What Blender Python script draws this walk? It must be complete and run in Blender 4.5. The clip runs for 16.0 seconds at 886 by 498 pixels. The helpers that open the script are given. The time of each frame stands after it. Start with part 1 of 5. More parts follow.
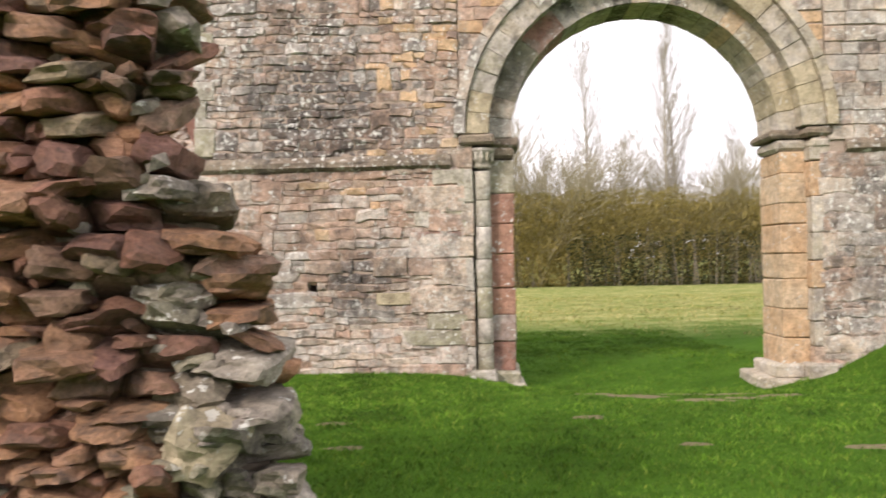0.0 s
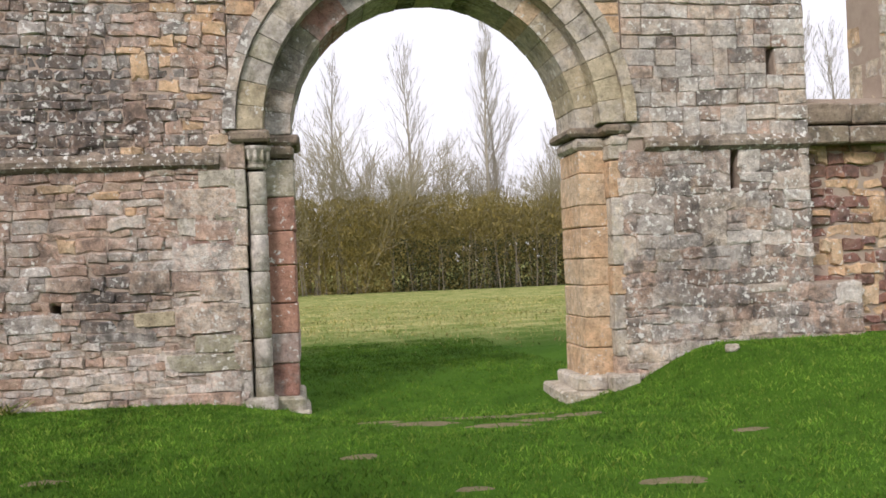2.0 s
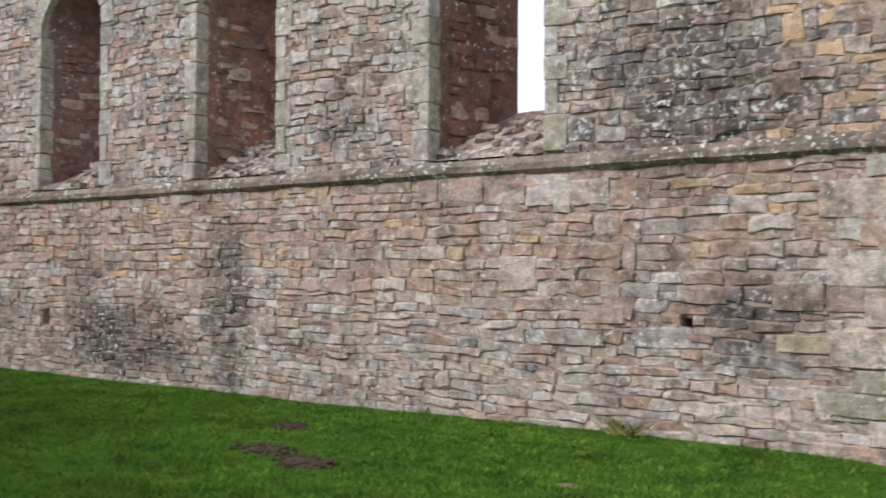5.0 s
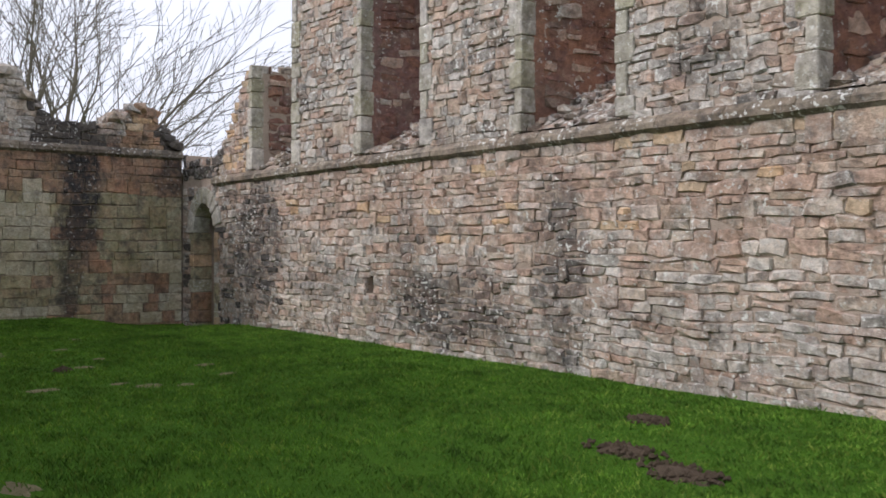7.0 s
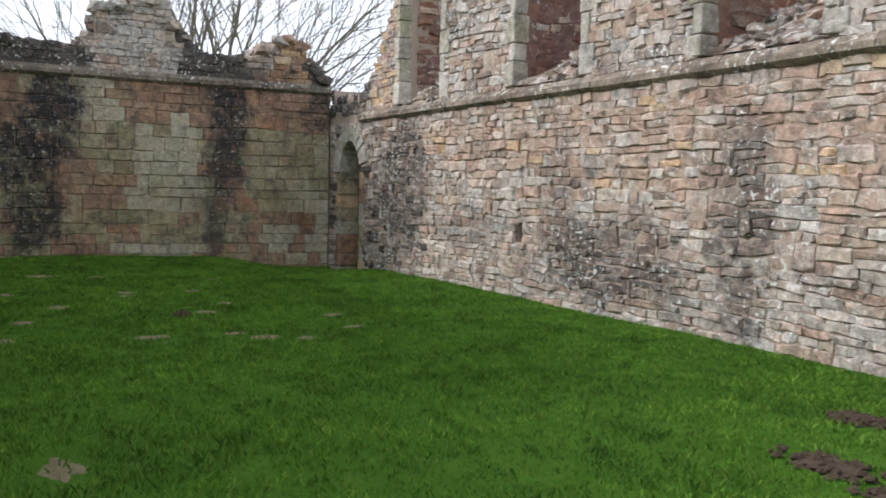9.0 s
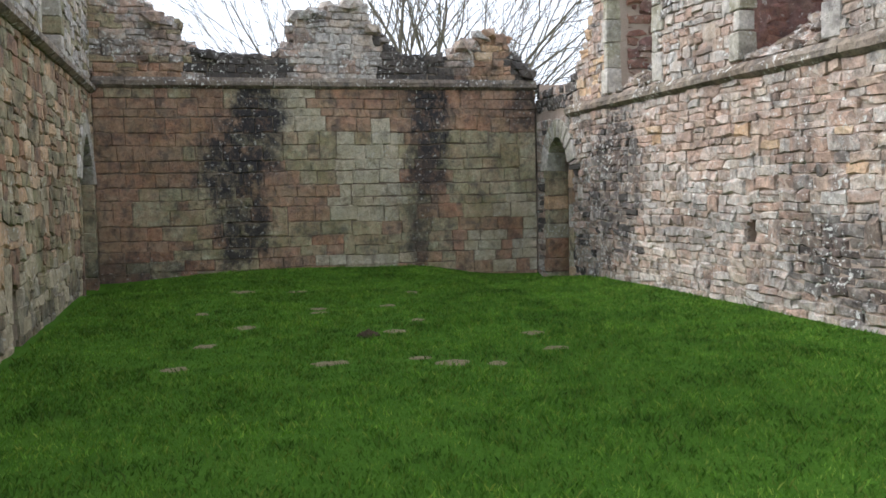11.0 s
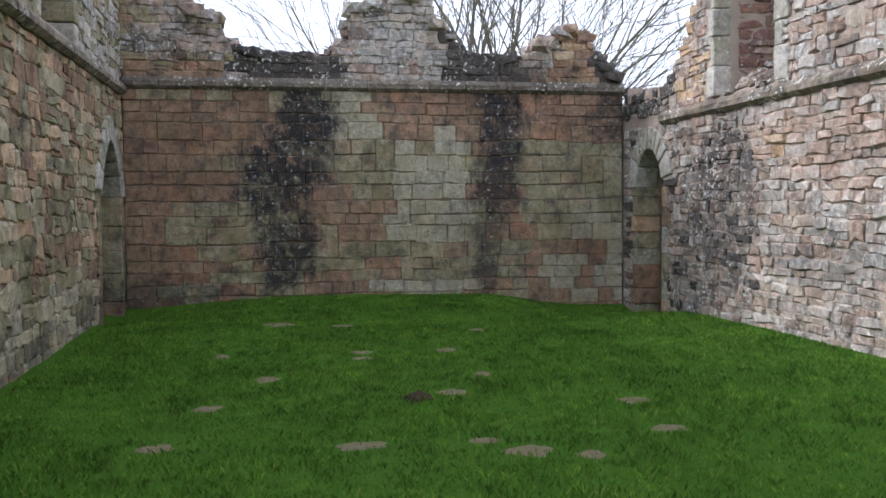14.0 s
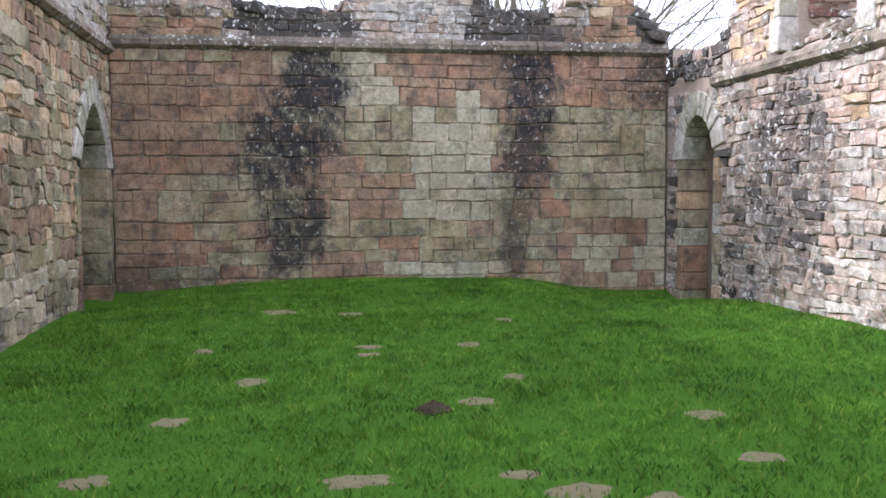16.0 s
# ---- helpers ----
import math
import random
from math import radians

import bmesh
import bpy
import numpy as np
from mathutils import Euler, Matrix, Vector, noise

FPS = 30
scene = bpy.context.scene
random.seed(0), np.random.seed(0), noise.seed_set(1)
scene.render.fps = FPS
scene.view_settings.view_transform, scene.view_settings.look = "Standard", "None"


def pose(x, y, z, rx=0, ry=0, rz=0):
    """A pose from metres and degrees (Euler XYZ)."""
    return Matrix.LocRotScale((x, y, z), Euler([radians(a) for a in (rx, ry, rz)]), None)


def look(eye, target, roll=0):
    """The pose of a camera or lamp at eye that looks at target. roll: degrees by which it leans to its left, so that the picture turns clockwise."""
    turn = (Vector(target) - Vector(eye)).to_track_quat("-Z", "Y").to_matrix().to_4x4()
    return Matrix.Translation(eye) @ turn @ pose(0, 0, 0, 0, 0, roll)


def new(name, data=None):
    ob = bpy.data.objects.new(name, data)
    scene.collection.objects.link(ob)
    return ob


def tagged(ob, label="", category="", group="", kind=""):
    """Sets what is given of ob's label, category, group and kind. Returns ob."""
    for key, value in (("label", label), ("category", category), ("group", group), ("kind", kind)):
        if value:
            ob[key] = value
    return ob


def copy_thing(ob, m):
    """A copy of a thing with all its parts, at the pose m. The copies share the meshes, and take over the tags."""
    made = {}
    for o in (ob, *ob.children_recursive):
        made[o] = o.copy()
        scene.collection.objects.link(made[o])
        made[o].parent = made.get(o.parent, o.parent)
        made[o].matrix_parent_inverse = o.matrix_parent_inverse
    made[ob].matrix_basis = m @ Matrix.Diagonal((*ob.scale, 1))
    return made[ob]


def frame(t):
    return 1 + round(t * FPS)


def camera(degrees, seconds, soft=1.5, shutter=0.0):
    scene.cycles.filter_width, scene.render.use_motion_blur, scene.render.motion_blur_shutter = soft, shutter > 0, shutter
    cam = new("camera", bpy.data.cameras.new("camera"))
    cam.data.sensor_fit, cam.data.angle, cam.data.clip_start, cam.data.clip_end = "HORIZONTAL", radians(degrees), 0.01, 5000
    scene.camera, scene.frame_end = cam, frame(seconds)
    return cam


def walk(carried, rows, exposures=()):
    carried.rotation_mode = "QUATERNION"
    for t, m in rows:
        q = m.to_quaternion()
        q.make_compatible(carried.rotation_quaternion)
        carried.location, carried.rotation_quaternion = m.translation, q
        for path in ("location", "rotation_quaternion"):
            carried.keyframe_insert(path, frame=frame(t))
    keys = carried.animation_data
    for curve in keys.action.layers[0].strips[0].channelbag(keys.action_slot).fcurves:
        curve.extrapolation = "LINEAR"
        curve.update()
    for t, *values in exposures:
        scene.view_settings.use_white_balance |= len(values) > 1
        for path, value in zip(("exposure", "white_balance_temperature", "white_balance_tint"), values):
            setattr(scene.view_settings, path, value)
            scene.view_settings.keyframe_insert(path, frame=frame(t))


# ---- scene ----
cam = camera(51.22, 16.0, 1.6, 0.2)
# seconds, x, y, z, yaw, pitch, lean to the right
ROWS = [
    (0.0, 0.770, -0.877, 1.465, 2.26, 0.60, 1.20),
    (0.5, 0.827, -0.593, 1.445, -7.13, 1.75, 1.20),
    (1.0, 1.071, -0.353, 1.502, -9.74, 1.40, 0.50),
    (1.5, 1.210, -0.104, 1.575, -7.01, 1.09, -0.50),
    (2.0, 1.388, 0.334, 1.510, -8.22, 0.60, 2.30),
    (2.5, 1.586, 0.702, 1.520, -1.98, 1.55, 0.70),
    (3.0, 1.710, 1.047, 1.492, -0.32, 0.03, -1.70),
    (3.5, 1.775, 1.503, 1.553, 3.04, 1.69, 1.00),
    (4.0, 1.785, 1.821, 1.570, 14.64, 2.26, -1.10),
    (4.5, 1.594, 2.083, 1.552, 22.40, 1.40, -1.10),
    (5.0, 1.487, 2.404, 1.560, 33.29, 1.58, -0.33),
    (5.2, 1.395, 2.503, 1.572, 37.25, 0.93, 1.02),
    (7.3, -0.213, 3.513, 1.433, 54.61, 0.65, 0.46),
    (7.5, -0.34, 3.618, 1.42, 56.41, 1.22, 0.79),
    (8.0, -0.542, 3.913, 1.313, 57.45, 0.6, -2.16),
    (8.5, -0.792, 4.11, 1.386, 58.04, -2.36, -2.86),
    (9.0, -1.048, 4.294, 1.419, 61.93, -3.65, -1.46),
    (9.5, -1.299, 4.477, 1.402, 70.14, -1.23, -0.79),
    (9.7, -1.402, 4.547, 1.392, 71.52, -1.17, 0.86),
    (11.8, -2.62, 5.144, 1.47, 76.78, -4.23, 0.4),
    (12.0, -2.749, 5.159, 1.488, 74.79, -4.8, -0.29),
    (12.5, -3.087, 5.113, 1.53, 76.65, -3.01, 0.98),
    (13.0, -3.448, 5.197, 1.476, 79.11, -1.46, 1.44),
    (13.5, -3.828, 5.279, 1.455, 79.55, -2.13, 1.44),
    (14.0, -4.159, 5.452, 1.468, 79.95, -2.71, 0.44),
    (14.5, -4.573, 5.633, 1.518, 81.13, -2.82, 1.19),
    (15.0, -4.885, 5.716, 1.387, 79.98, -2.74, -0.64),
    (15.5, -5.214, 5.721, 1.338, 81.52, -2.64, 0.95),
    (16.0, -5.573, 5.702, 1.348, 81.36, -3.79, 0.3),
]
EXPOSURES = [(0.0, 0.2, 6850, 20), (1.5, -0.09, 6550, 20), (4.0, -0.2, 6200, 18), (5.0, -0.17, 6050, 18), (7.5, -0.28, 6100, 17), (8.0, -0.42, 6100, 17), (8.5, -0.36, 6100, 16), (9.0, 0.13, 6000, 13), (9.5, 0.4, 5900, 13), (12.0, 0.28, 5900, 13), (12.5, 0.48, 5950, 13), (13.0, 0.5, 5800, 13), (14.0, 0.27, 5650, 16), (14.5, 0.4, 5650, 16), (15.0, 0.5, 5650, 16), (15.5, 1.0, 5650, 18), (16.0, 1.12, 5650, 20)]  # stops, kelvin, tint
walk(cam, [(t, pose(x, y, z, 90 + pitch, 0, yaw) @ pose(0, 0, 0, 0, 0, -lean)) for t, x, y, z, yaw, pitch, lean in ROWS], EXPOSURES)

# ---------------------------------------------------------------- light
SUN_DIR = Vector((-0.50, -0.66, 0.56)).normalized()          # towards the sun
world = bpy.data.worlds.new("world")
scene.world = world
world.use_nodes = True
wn, wl = world.node_tree.nodes, world.node_tree.links
wn.clear()
sky = wn.new("ShaderNodeTexSky")
sky.sky_type = 'NISHITA'
sky.sun_disc = False
sky.sun_elevation = math.asin(SUN_DIR.z)
sky.sun_rotation = math.atan2(SUN_DIR.x, SUN_DIR.y)
sky.dust_density = 4.0
sky_bg = wn.new("ShaderNodeBackground")
sky_bg.inputs["Strength"].default_value = 0.10
haze_bg = wn.new("ShaderNodeBackground")                     # thin bright cloud all over
haze_bg.inputs["Color"].default_value = (0.93, 0.96, 1.0, 1)
haze_bg.inputs["Strength"].default_value = 1.34
cloud = wn.new("ShaderNodeTexNoise")
cloud.inputs["Scale"].default_value = 2.5
cloud.inputs["Detail"].default_value = 6
cloud_ramp = wn.new("ShaderNodeMapRange")
cloud_ramp.inputs["From Min"].default_value, cloud_ramp.inputs["From Max"].default_value = 0.3, 0.62
cloud_ramp.inputs["To Min"].default_value, cloud_ramp.inputs["To Max"].default_value = 0.86, 1.0
wmix, wout = wn.new("ShaderNodeMixShader"), wn.new("ShaderNodeOutputWorld")
wl.new(sky.outputs["Color"], sky_bg.inputs["Color"])
wl.new(cloud.outputs["Fac"], cloud_ramp.inputs["Value"])
wl.new(cloud_ramp.outputs["Result"], wmix.inputs["Fac"])
wl.new(sky_bg.outputs["Background"], wmix.inputs[1])
wl.new(haze_bg.outputs["Background"], wmix.inputs[2])
wl.new(wmix.outputs["Shader"], wout.inputs["Surface"])

sun = bpy.data.lights.new("sun", 'SUN')
sun.energy, sun.angle, sun.color = 2.8, radians(16), (1.0, 0.94, 0.85)
sun_ob = new("sun", sun)
sun_ob.matrix_world = look(SUN_DIR * 60, (0, 0, 0))

# ---------------------------------------------------------------- materials
def node(nt, kind, **props):
    n = nt.nodes.new(kind)
    for key, value in props.items():
        n.inputs[key.replace("_", " ")].default_value = value
    return n


def noise_at(nt, coords, scale, detail=4.0, rough=0.6):
    n = node(nt, "ShaderNodeTexNoise", Scale=scale, Detail=detail, Roughness=rough)
    nt.links.new(coords, n.inputs["Vector"])
    return n.outputs["Fac"]


def span(nt, value, lo, hi, a=0.0, b=1.0):
    n = node(nt, "ShaderNodeMapRange")
    n.inputs["From Min"].default_value, n.inputs["From Max"].default_value = lo, hi
    n.inputs["To Min"].default_value, n.inputs["To Max"].default_value = a, b
    nt.links.new(value, n.inputs["Value"])
    return n.outputs["Result"]


def maths(nt, op, a, b=None):
    n = nt.nodes.new("ShaderNodeMath")
    n.operation = op
    for k, v in enumerate((a, b)):
        if v is None:
            continue
        if isinstance(v, (int, float)):
            n.inputs[k].default_value = v
        else:
            nt.links.new(v, n.inputs[k])
    return n.outputs[0]


def mixed(nt, fac, a, b, blend='MIX'):
    n = nt.nodes.new("ShaderNodeMix")
    n.data_type, n.blend_type = 'RGBA', blend
    for sock, v in ((n.inputs[0], fac), (n.inputs[6], a), (n.inputs[7], b)):
        if isinstance(v, (int, float)):
            sock.default_value = v
        elif isinstance(v, tuple):
            sock.default_value = (*v, 1) if len(v) == 3 else v
        else:
            nt.links.new(v, sock)
    return n.outputs[2]


def ramp_of(nt, fac, colours, constant=False):
    n = nt.nodes.new("ShaderNodeValToRGB")
    el = n.color_ramp.elements
    n.color_ramp.interpolation = 'CONSTANT' if constant else 'LINEAR'
    while len(el) < len(colours):
        el.new(0.5)
    for i, c in enumerate(colours):
        el[i].position = i / len(colours) if constant else i / max(1, len(colours) - 1)
        el[i].color = (*c, 1)
    nt.links.new(fac, n.inputs["Fac"])
    return n.outputs["Color"]


def blank(name, roughness=0.9):
    m = bpy.data.materials.new(name)
    m.use_nodes = True
    nt = m.node_tree
    bsdf = nt.nodes["Principled BSDF"]
    bsdf.inputs["Roughness"].default_value = roughness
    bsdf.inputs["Specular IOR Level"].default_value = 0.2
    return m, nt, bsdf


def where(nt):
    return nt.nodes.new("ShaderNodeNewGeometry").outputs["Position"]


def chance(nt):
    """A random number per piece, for pieces of their own and for joined ones."""
    a = nt.nodes.new("ShaderNodeObjectInfo").outputs["Random"]
    b = nt.nodes.new("ShaderNodeNewGeometry").outputs["Random Per Island"]
    return maths(nt, 'FRACT', maths(nt, 'ADD', a, b))


def stone_material(name, palette, lichen=0.0, soot=0.0, grain=0.5, moss=0.0, blend=0.55, stains=(), along="X"):
    """Weathered stone. blend: how far the single stones fade into the colours of the whole wall; stains: (along, height, half width, half height, strength) of black run-off patches."""
    m, nt, bsdf = blank(name, 0.92)
    at = where(nt)
    big, mid, fine = noise_at(nt, at, 1.3, 3), noise_at(nt, at, 9, 6, 0.68), noise_at(nt, at, 60, 5, 0.72)
    col = mixed(nt, blend, ramp_of(nt, chance(nt), palette, True), ramp_of(nt, span(nt, noise_at(nt, at, 2.6, 7, 0.68), 0.3, 0.7), palette))
    col = mixed(nt, 1.0, col, ramp_of(nt, span(nt, mid, 0.27, 0.73), [(0.64, 0.605, 0.57), (1.50, 1.47, 1.44)]), 'MULTIPLY')
    col = mixed(nt, grain, col, ramp_of(nt, span(nt, fine, 0.3, 0.7), [(0.50, 0.50, 0.50), (1.50, 1.50, 1.50)]), 'MULTIPLY')
    # shade of small pits painted as dark flecks; the bump has none
    pit_shade = span(nt, noise_at(nt, at, 30, 4, 0.7), 0.585, 0.64, 0.0, 0.62)
    col = mixed(nt, pit_shade, col, mixed(nt, 1.0, col, (0.26, 0.24, 0.22), 'MULTIPLY'))
    if moss:
        col = mixed(nt, maths(nt, 'MULTIPLY', span(nt, noise_at(nt, at, 2.3, 5), 0.44, 0.68), moss), col, (0.22, 0.21, 0.085))
    if soot:
        s = maths(nt, 'MULTIPLY', span(nt, noise_at(nt, at, 3.4, 8, 0.78), 0.54 - 0.1 * soot, 0.68 - 0.1 * soot), min(1.0, 0.42 + 0.5 * soot))
        col = mixed(nt, s, col, (0.075, 0.07, 0.066))
    stain = span(nt, noise_at(nt, at, 0.75, 7, 0.72), 0.48, 0.66)
    col = mixed(nt, maths(nt, 'MULTIPLY', stain, 0.55), col, mixed(nt, 1.0, col, (0.40, 0.39, 0.39), 'MULTIPLY'))
    total = None
    if stains:
        sep = nt.nodes.new("ShaderNodeSeparateXYZ")
        nt.links.new(at, sep.inputs[0])
        stretch = nt.nodes.new("ShaderNodeVectorMath")
        stretch.operation = 'MULTIPLY'
        nt.links.new(at, stretch.inputs[0])
        stretch.inputs[1].default_value = (1, 1, 0.6)
        ragged = maths(nt, 'MULTIPLY', maths(nt, 'SUBTRACT', noise_at(nt, stretch.outputs[0], 2.8, 8, 0.76), 0.5), 2.6)
        for u, z, ru, rz, strength in stains:
            du = maths(nt, 'DIVIDE', maths(nt, 'SUBTRACT', sep.outputs[along], u), ru)
            dz = maths(nt, 'DIVIDE', maths(nt, 'SUBTRACT', sep.outputs["Z"], z), rz)
            d = maths(nt, 'SQRT', maths(nt, 'ADD', maths(nt, 'MULTIPLY', du, du), maths(nt, 'MULTIPLY', dz, dz)))
            f = span(nt, maths(nt, 'ADD', d, ragged), 1.15, 0.70, 0.0, strength)
            total = f if total is None else maths(nt, 'MAXIMUM', total, f)
        worn = maths(nt, 'MULTIPLY', total, span(nt, noise_at(nt, at, 6.5, 6, 0.74), 0.34, 0.52, 0.25, 1.0))
        col = mixed(nt, worn, col, (0.042, 0.040, 0.041))
    if lichen or stains:
        spots = span(nt, noise_at(nt, at, 15, 5, 0.62), 0.61 - 0.045 * lichen, 0.635 - 0.045 * lichen)
        area = span(nt, big, 0.40, 0.56)
        if total is not None:
            area = maths(nt, 'MAXIMUM', maths(nt, 'MULTIPLY', area, min(1.0, lichen * 4)), maths(nt, 'MULTIPLY', total, 0.62))
        col = mixed(nt, maths(nt, 'MULTIPLY', maths(nt, 'MULTIPLY', spots, area), 0.92), col, (0.72, 0.72, 0.67))
    nt.links.new(col, bsdf.inputs["Base Color"])
    h = maths(nt, 'ADD', maths(nt, 'MULTIPLY', fine, 0.45), mid)
    bump = node(nt, "ShaderNodeBump", Strength=0.8, Distance=0.045)
    nt.links.new(h, bump.inputs["Height"])
    nt.links.new(bump.outputs["Normal"], bsdf.inputs["Normal"])
    return m


PINK, BUFF, ORANGE = (0.53, 0.39, 0.31), (0.54, 0.455, 0.36), (0.48, 0.30, 0.205)
GREY, PALE, RED = (0.40, 0.385, 0.36), (0.60, 0.575, 0.53), (0.25, 0.125, 0.095)
BROWN, DARK, GREEN, PLUM = (0.30, 0.235, 0.19), (0.10, 0.092, 0.088), (0.36, 0.35, 0.25), (0.22, 0.135, 0.125)
# black run-off stains: place along the wall, height, half width, half height, strength
RUN_OFF = ((5.92, 2.85, 0.46, 0.80, 1.0), (5.50, 1.95, 0.70, 0.75, 1.0), (5.55, 0.75, 0.52, 0.70, 0.95), (8.93, 2.75, 0.44, 0.95, 1.0), (8.88, 1.75, 0.38, 0.75, 0.85), (8.74, 0.8, 0.26, 0.8, 0.7), (10.75, 2.9, 0.35, 0.5, 0.8), (3.9, 0.1, 1.2, 0.35, 0.5))
NORTH_RUN = ((-9.65, 0.62, 1.45, 0.52, 0.72), (-7.55, 1.25, 0.50, 1.10, 0.62), (-15.2, 1.55, 0.90, 1.20, 0.78), (-10.65, 1.25, 0.45, 0.80, 0.5), (-12.9, 0.9, 0.9, 0.4, 0.45), (-0.75, 1.25, 0.50, 0.50, 0.55), (-1.25, 3.35, 1.10, 0.75, 0.66), (-5.6, 3.4, 0.5, 0.5, 0.5), (5.95, 1.35, 0.50, 0.70, 0.5))
SOFFIT_RUN = ((2.65, 4.80, 1.0, 0.32, 0.85), (1.35, 3.75, 0.35, 0.60, 0.5))
M = {
    "pink": stone_material("pink_rubble_stone", [PINK, BUFF, PINK, (0.47, 0.34, 0.265), (0.42, 0.34, 0.29), PALE, BUFF, PINK], 0.3, 0.45, stains=NORTH_RUN),
    "pale": stone_material("pale_grey_rubble_stone", [PALE, (0.48, 0.46, 0.43), BUFF, PALE, PINK, GREY, PALE, BUFF], 0.45, 0.45, stains=NORTH_RUN),
    "lichen": stone_material("dark_lichen_covered_stone", [GREY, BROWN, PINK, GREY, (0.2, 0.18, 0.16), BUFF], 1.2, 0.65, stains=NORTH_RUN),
    "grey": stone_material("weathered_grey_stone", [GREY, BUFF, PALE, GREY, (0.46, 0.40, 0.35)], 1.0, 0.45, stains=NORTH_RUN),
    "red": stone_material("red_rubble_stone", [RED, (0.34, 0.19, 0.13), PLUM, BROWN, RED], 0.05, 0.3),
    "core": stone_material("broken_red_core_stone", [(0.27, 0.135, 0.10), (0.19, 0.10, 0.09), (0.40, 0.22, 0.13), (0.24, 0.16, 0.125), (0.44, 0.25, 0.15), (0.33, 0.28, 0.20), (0.21, 0.11, 0.085), (0.36, 0.21, 0.14)], 0.0, 0.5, 0.8, 0.1, 0.2),
    "core_grey": stone_material("broken_grey_core_stone", [(0.34, 0.31, 0.28), (0.42, 0.39, 0.34), (0.30, 0.26, 0.21), (0.33, 0.32, 0.24)], 0.15, 0.6, 0.8, 0.25, 0.35),
    "dressed": stone_material("dressed_grey_green_stone", [GREY, PALE, GREEN, (0.46, 0.45, 0.41)], 0.35, 0.15, 0.35, stains=SOFFIT_RUN),
    "cream": stone_material("cream_arch_stone", [(0.50, 0.46, 0.39), (0.56, 0.53, 0.48), (0.54, 0.48, 0.36), (0.48, 0.44, 0.38), (0.44, 0.42, 0.39)], 0.4, 0.3, 0.4, 0.25, stains=SOFFIT_RUN),
    "orange": stone_material("orange_jamb_stone", [(0.52, 0.345, 0.215), (0.58, 0.42, 0.265), (0.57, 0.46, 0.33), (0.55, 0.38, 0.235)], 0.05, 0.1, 0.35),
    "plum": stone_material("purple_red_jamb_stone", [(0.27, 0.19, 0.18), (0.32, 0.18, 0.14), GREY, (0.36, 0.24, 0.2)], 0.2, 0.2, 0.35),
    "red_jamb": stone_material("red_sandstone_jamb", [(0.38, 0.21, 0.155), (0.42, 0.25, 0.185), (0.34, 0.20, 0.16)], 0.1, 0.25, 0.35),
    "ashlar": stone_material("damp_ashlar_stone", [(0.46, 0.40, 0.27), (0.37, 0.30, 0.21), (0.39, 0.375, 0.25), (0.41, 0.32, 0.215), (0.37, 0.37, 0.255), (0.44, 0.41, 0.30), (0.39, 0.27, 0.18)], 0.0, 0.6, 0.55, 0.6, 0.68, RUN_OFF, "Y"),
    "ashlar_red": stone_material("reddish_ashlar_stone", [(0.40, 0.285, 0.20), (0.33, 0.24, 0.18), (0.39, 0.225, 0.145), (0.41, 0.31, 0.22), (0.31, 0.215, 0.165)], 0.0, 0.62, 0.55, 0.3, 0.6, RUN_OFF, "Y"),
    "ashlar_pale": stone_material("pale_ashlar_stone", [(0.50, 0.465, 0.37), (0.47, 0.415, 0.30), (0.45, 0.435, 0.34), (0.43, 0.40, 0.32)], 0.1, 0.22, 0.5, 0.35, 0.68, RUN_OFF, "Y"),
    "black": stone_material("black_stained_stone", [(0.12, 0.11, 0.10), (0.08, 0.075, 0.07), (0.17, 0.15, 0.13)], 0.6, 0.8),
    "string_dark": stone_material("dark_string_course_stone", [(0.26, 0.23, 0.19), (0.2, 0.17, 0.14), (0.3, 0.26, 0.2)], 0.5, 0.7, 0.4, 0.1),
    "yellow": stone_material("yellow_lichened_stone", [(0.47, 0.42, 0.29), (0.46, 0.41, 0.30)], 0.1, 0.1, 0.4),
    "string": stone_material("mossy_string_course_stone", [(0.32, 0.275, 0.225), (0.27, 0.22, 0.175), (0.25, 0.215, 0.16), (0.35, 0.32, 0.27)], 0.9, 0.6, 0.4, 0.1),
}


def mortar_material(name, colours):
    m, nt, bsdf = blank(name, 0.95)
    at = where(nt)
    mid, fine = noise_at(nt, at, 4, 5), noise_at(nt, at, 70, 4)
    col = ramp_of(nt, mid, colours)
    col = mixed(nt, 0.5, col, ramp_of(nt, fine, [(0.5, 0.5, 0.5), (1.4, 1.4, 1.4)]), 'MULTIPLY')
    nt.links.new(col, bsdf.inputs["Base Color"])
    bump = node(nt, "ShaderNodeBump", Strength=0.8, Distance=0.03)
    nt.links.new(maths(nt, 'ADD', fine, mid), bump.inputs["Height"])
    nt.links.new(bump.outputs["Normal"], bsdf.inputs["Normal"])
    return m


M["mortar"] = mortar_material("earthy_lime_mortar", [(0.30, 0.235, 0.185), (0.45, 0.365, 0.295), (0.54, 0.455, 0.375)])
M["dark_mortar"] = mortar_material("damp_dark_mortar", [(0.13, 0.105, 0.08), (0.24, 0.195, 0.15), (0.34, 0.28, 0.21)])


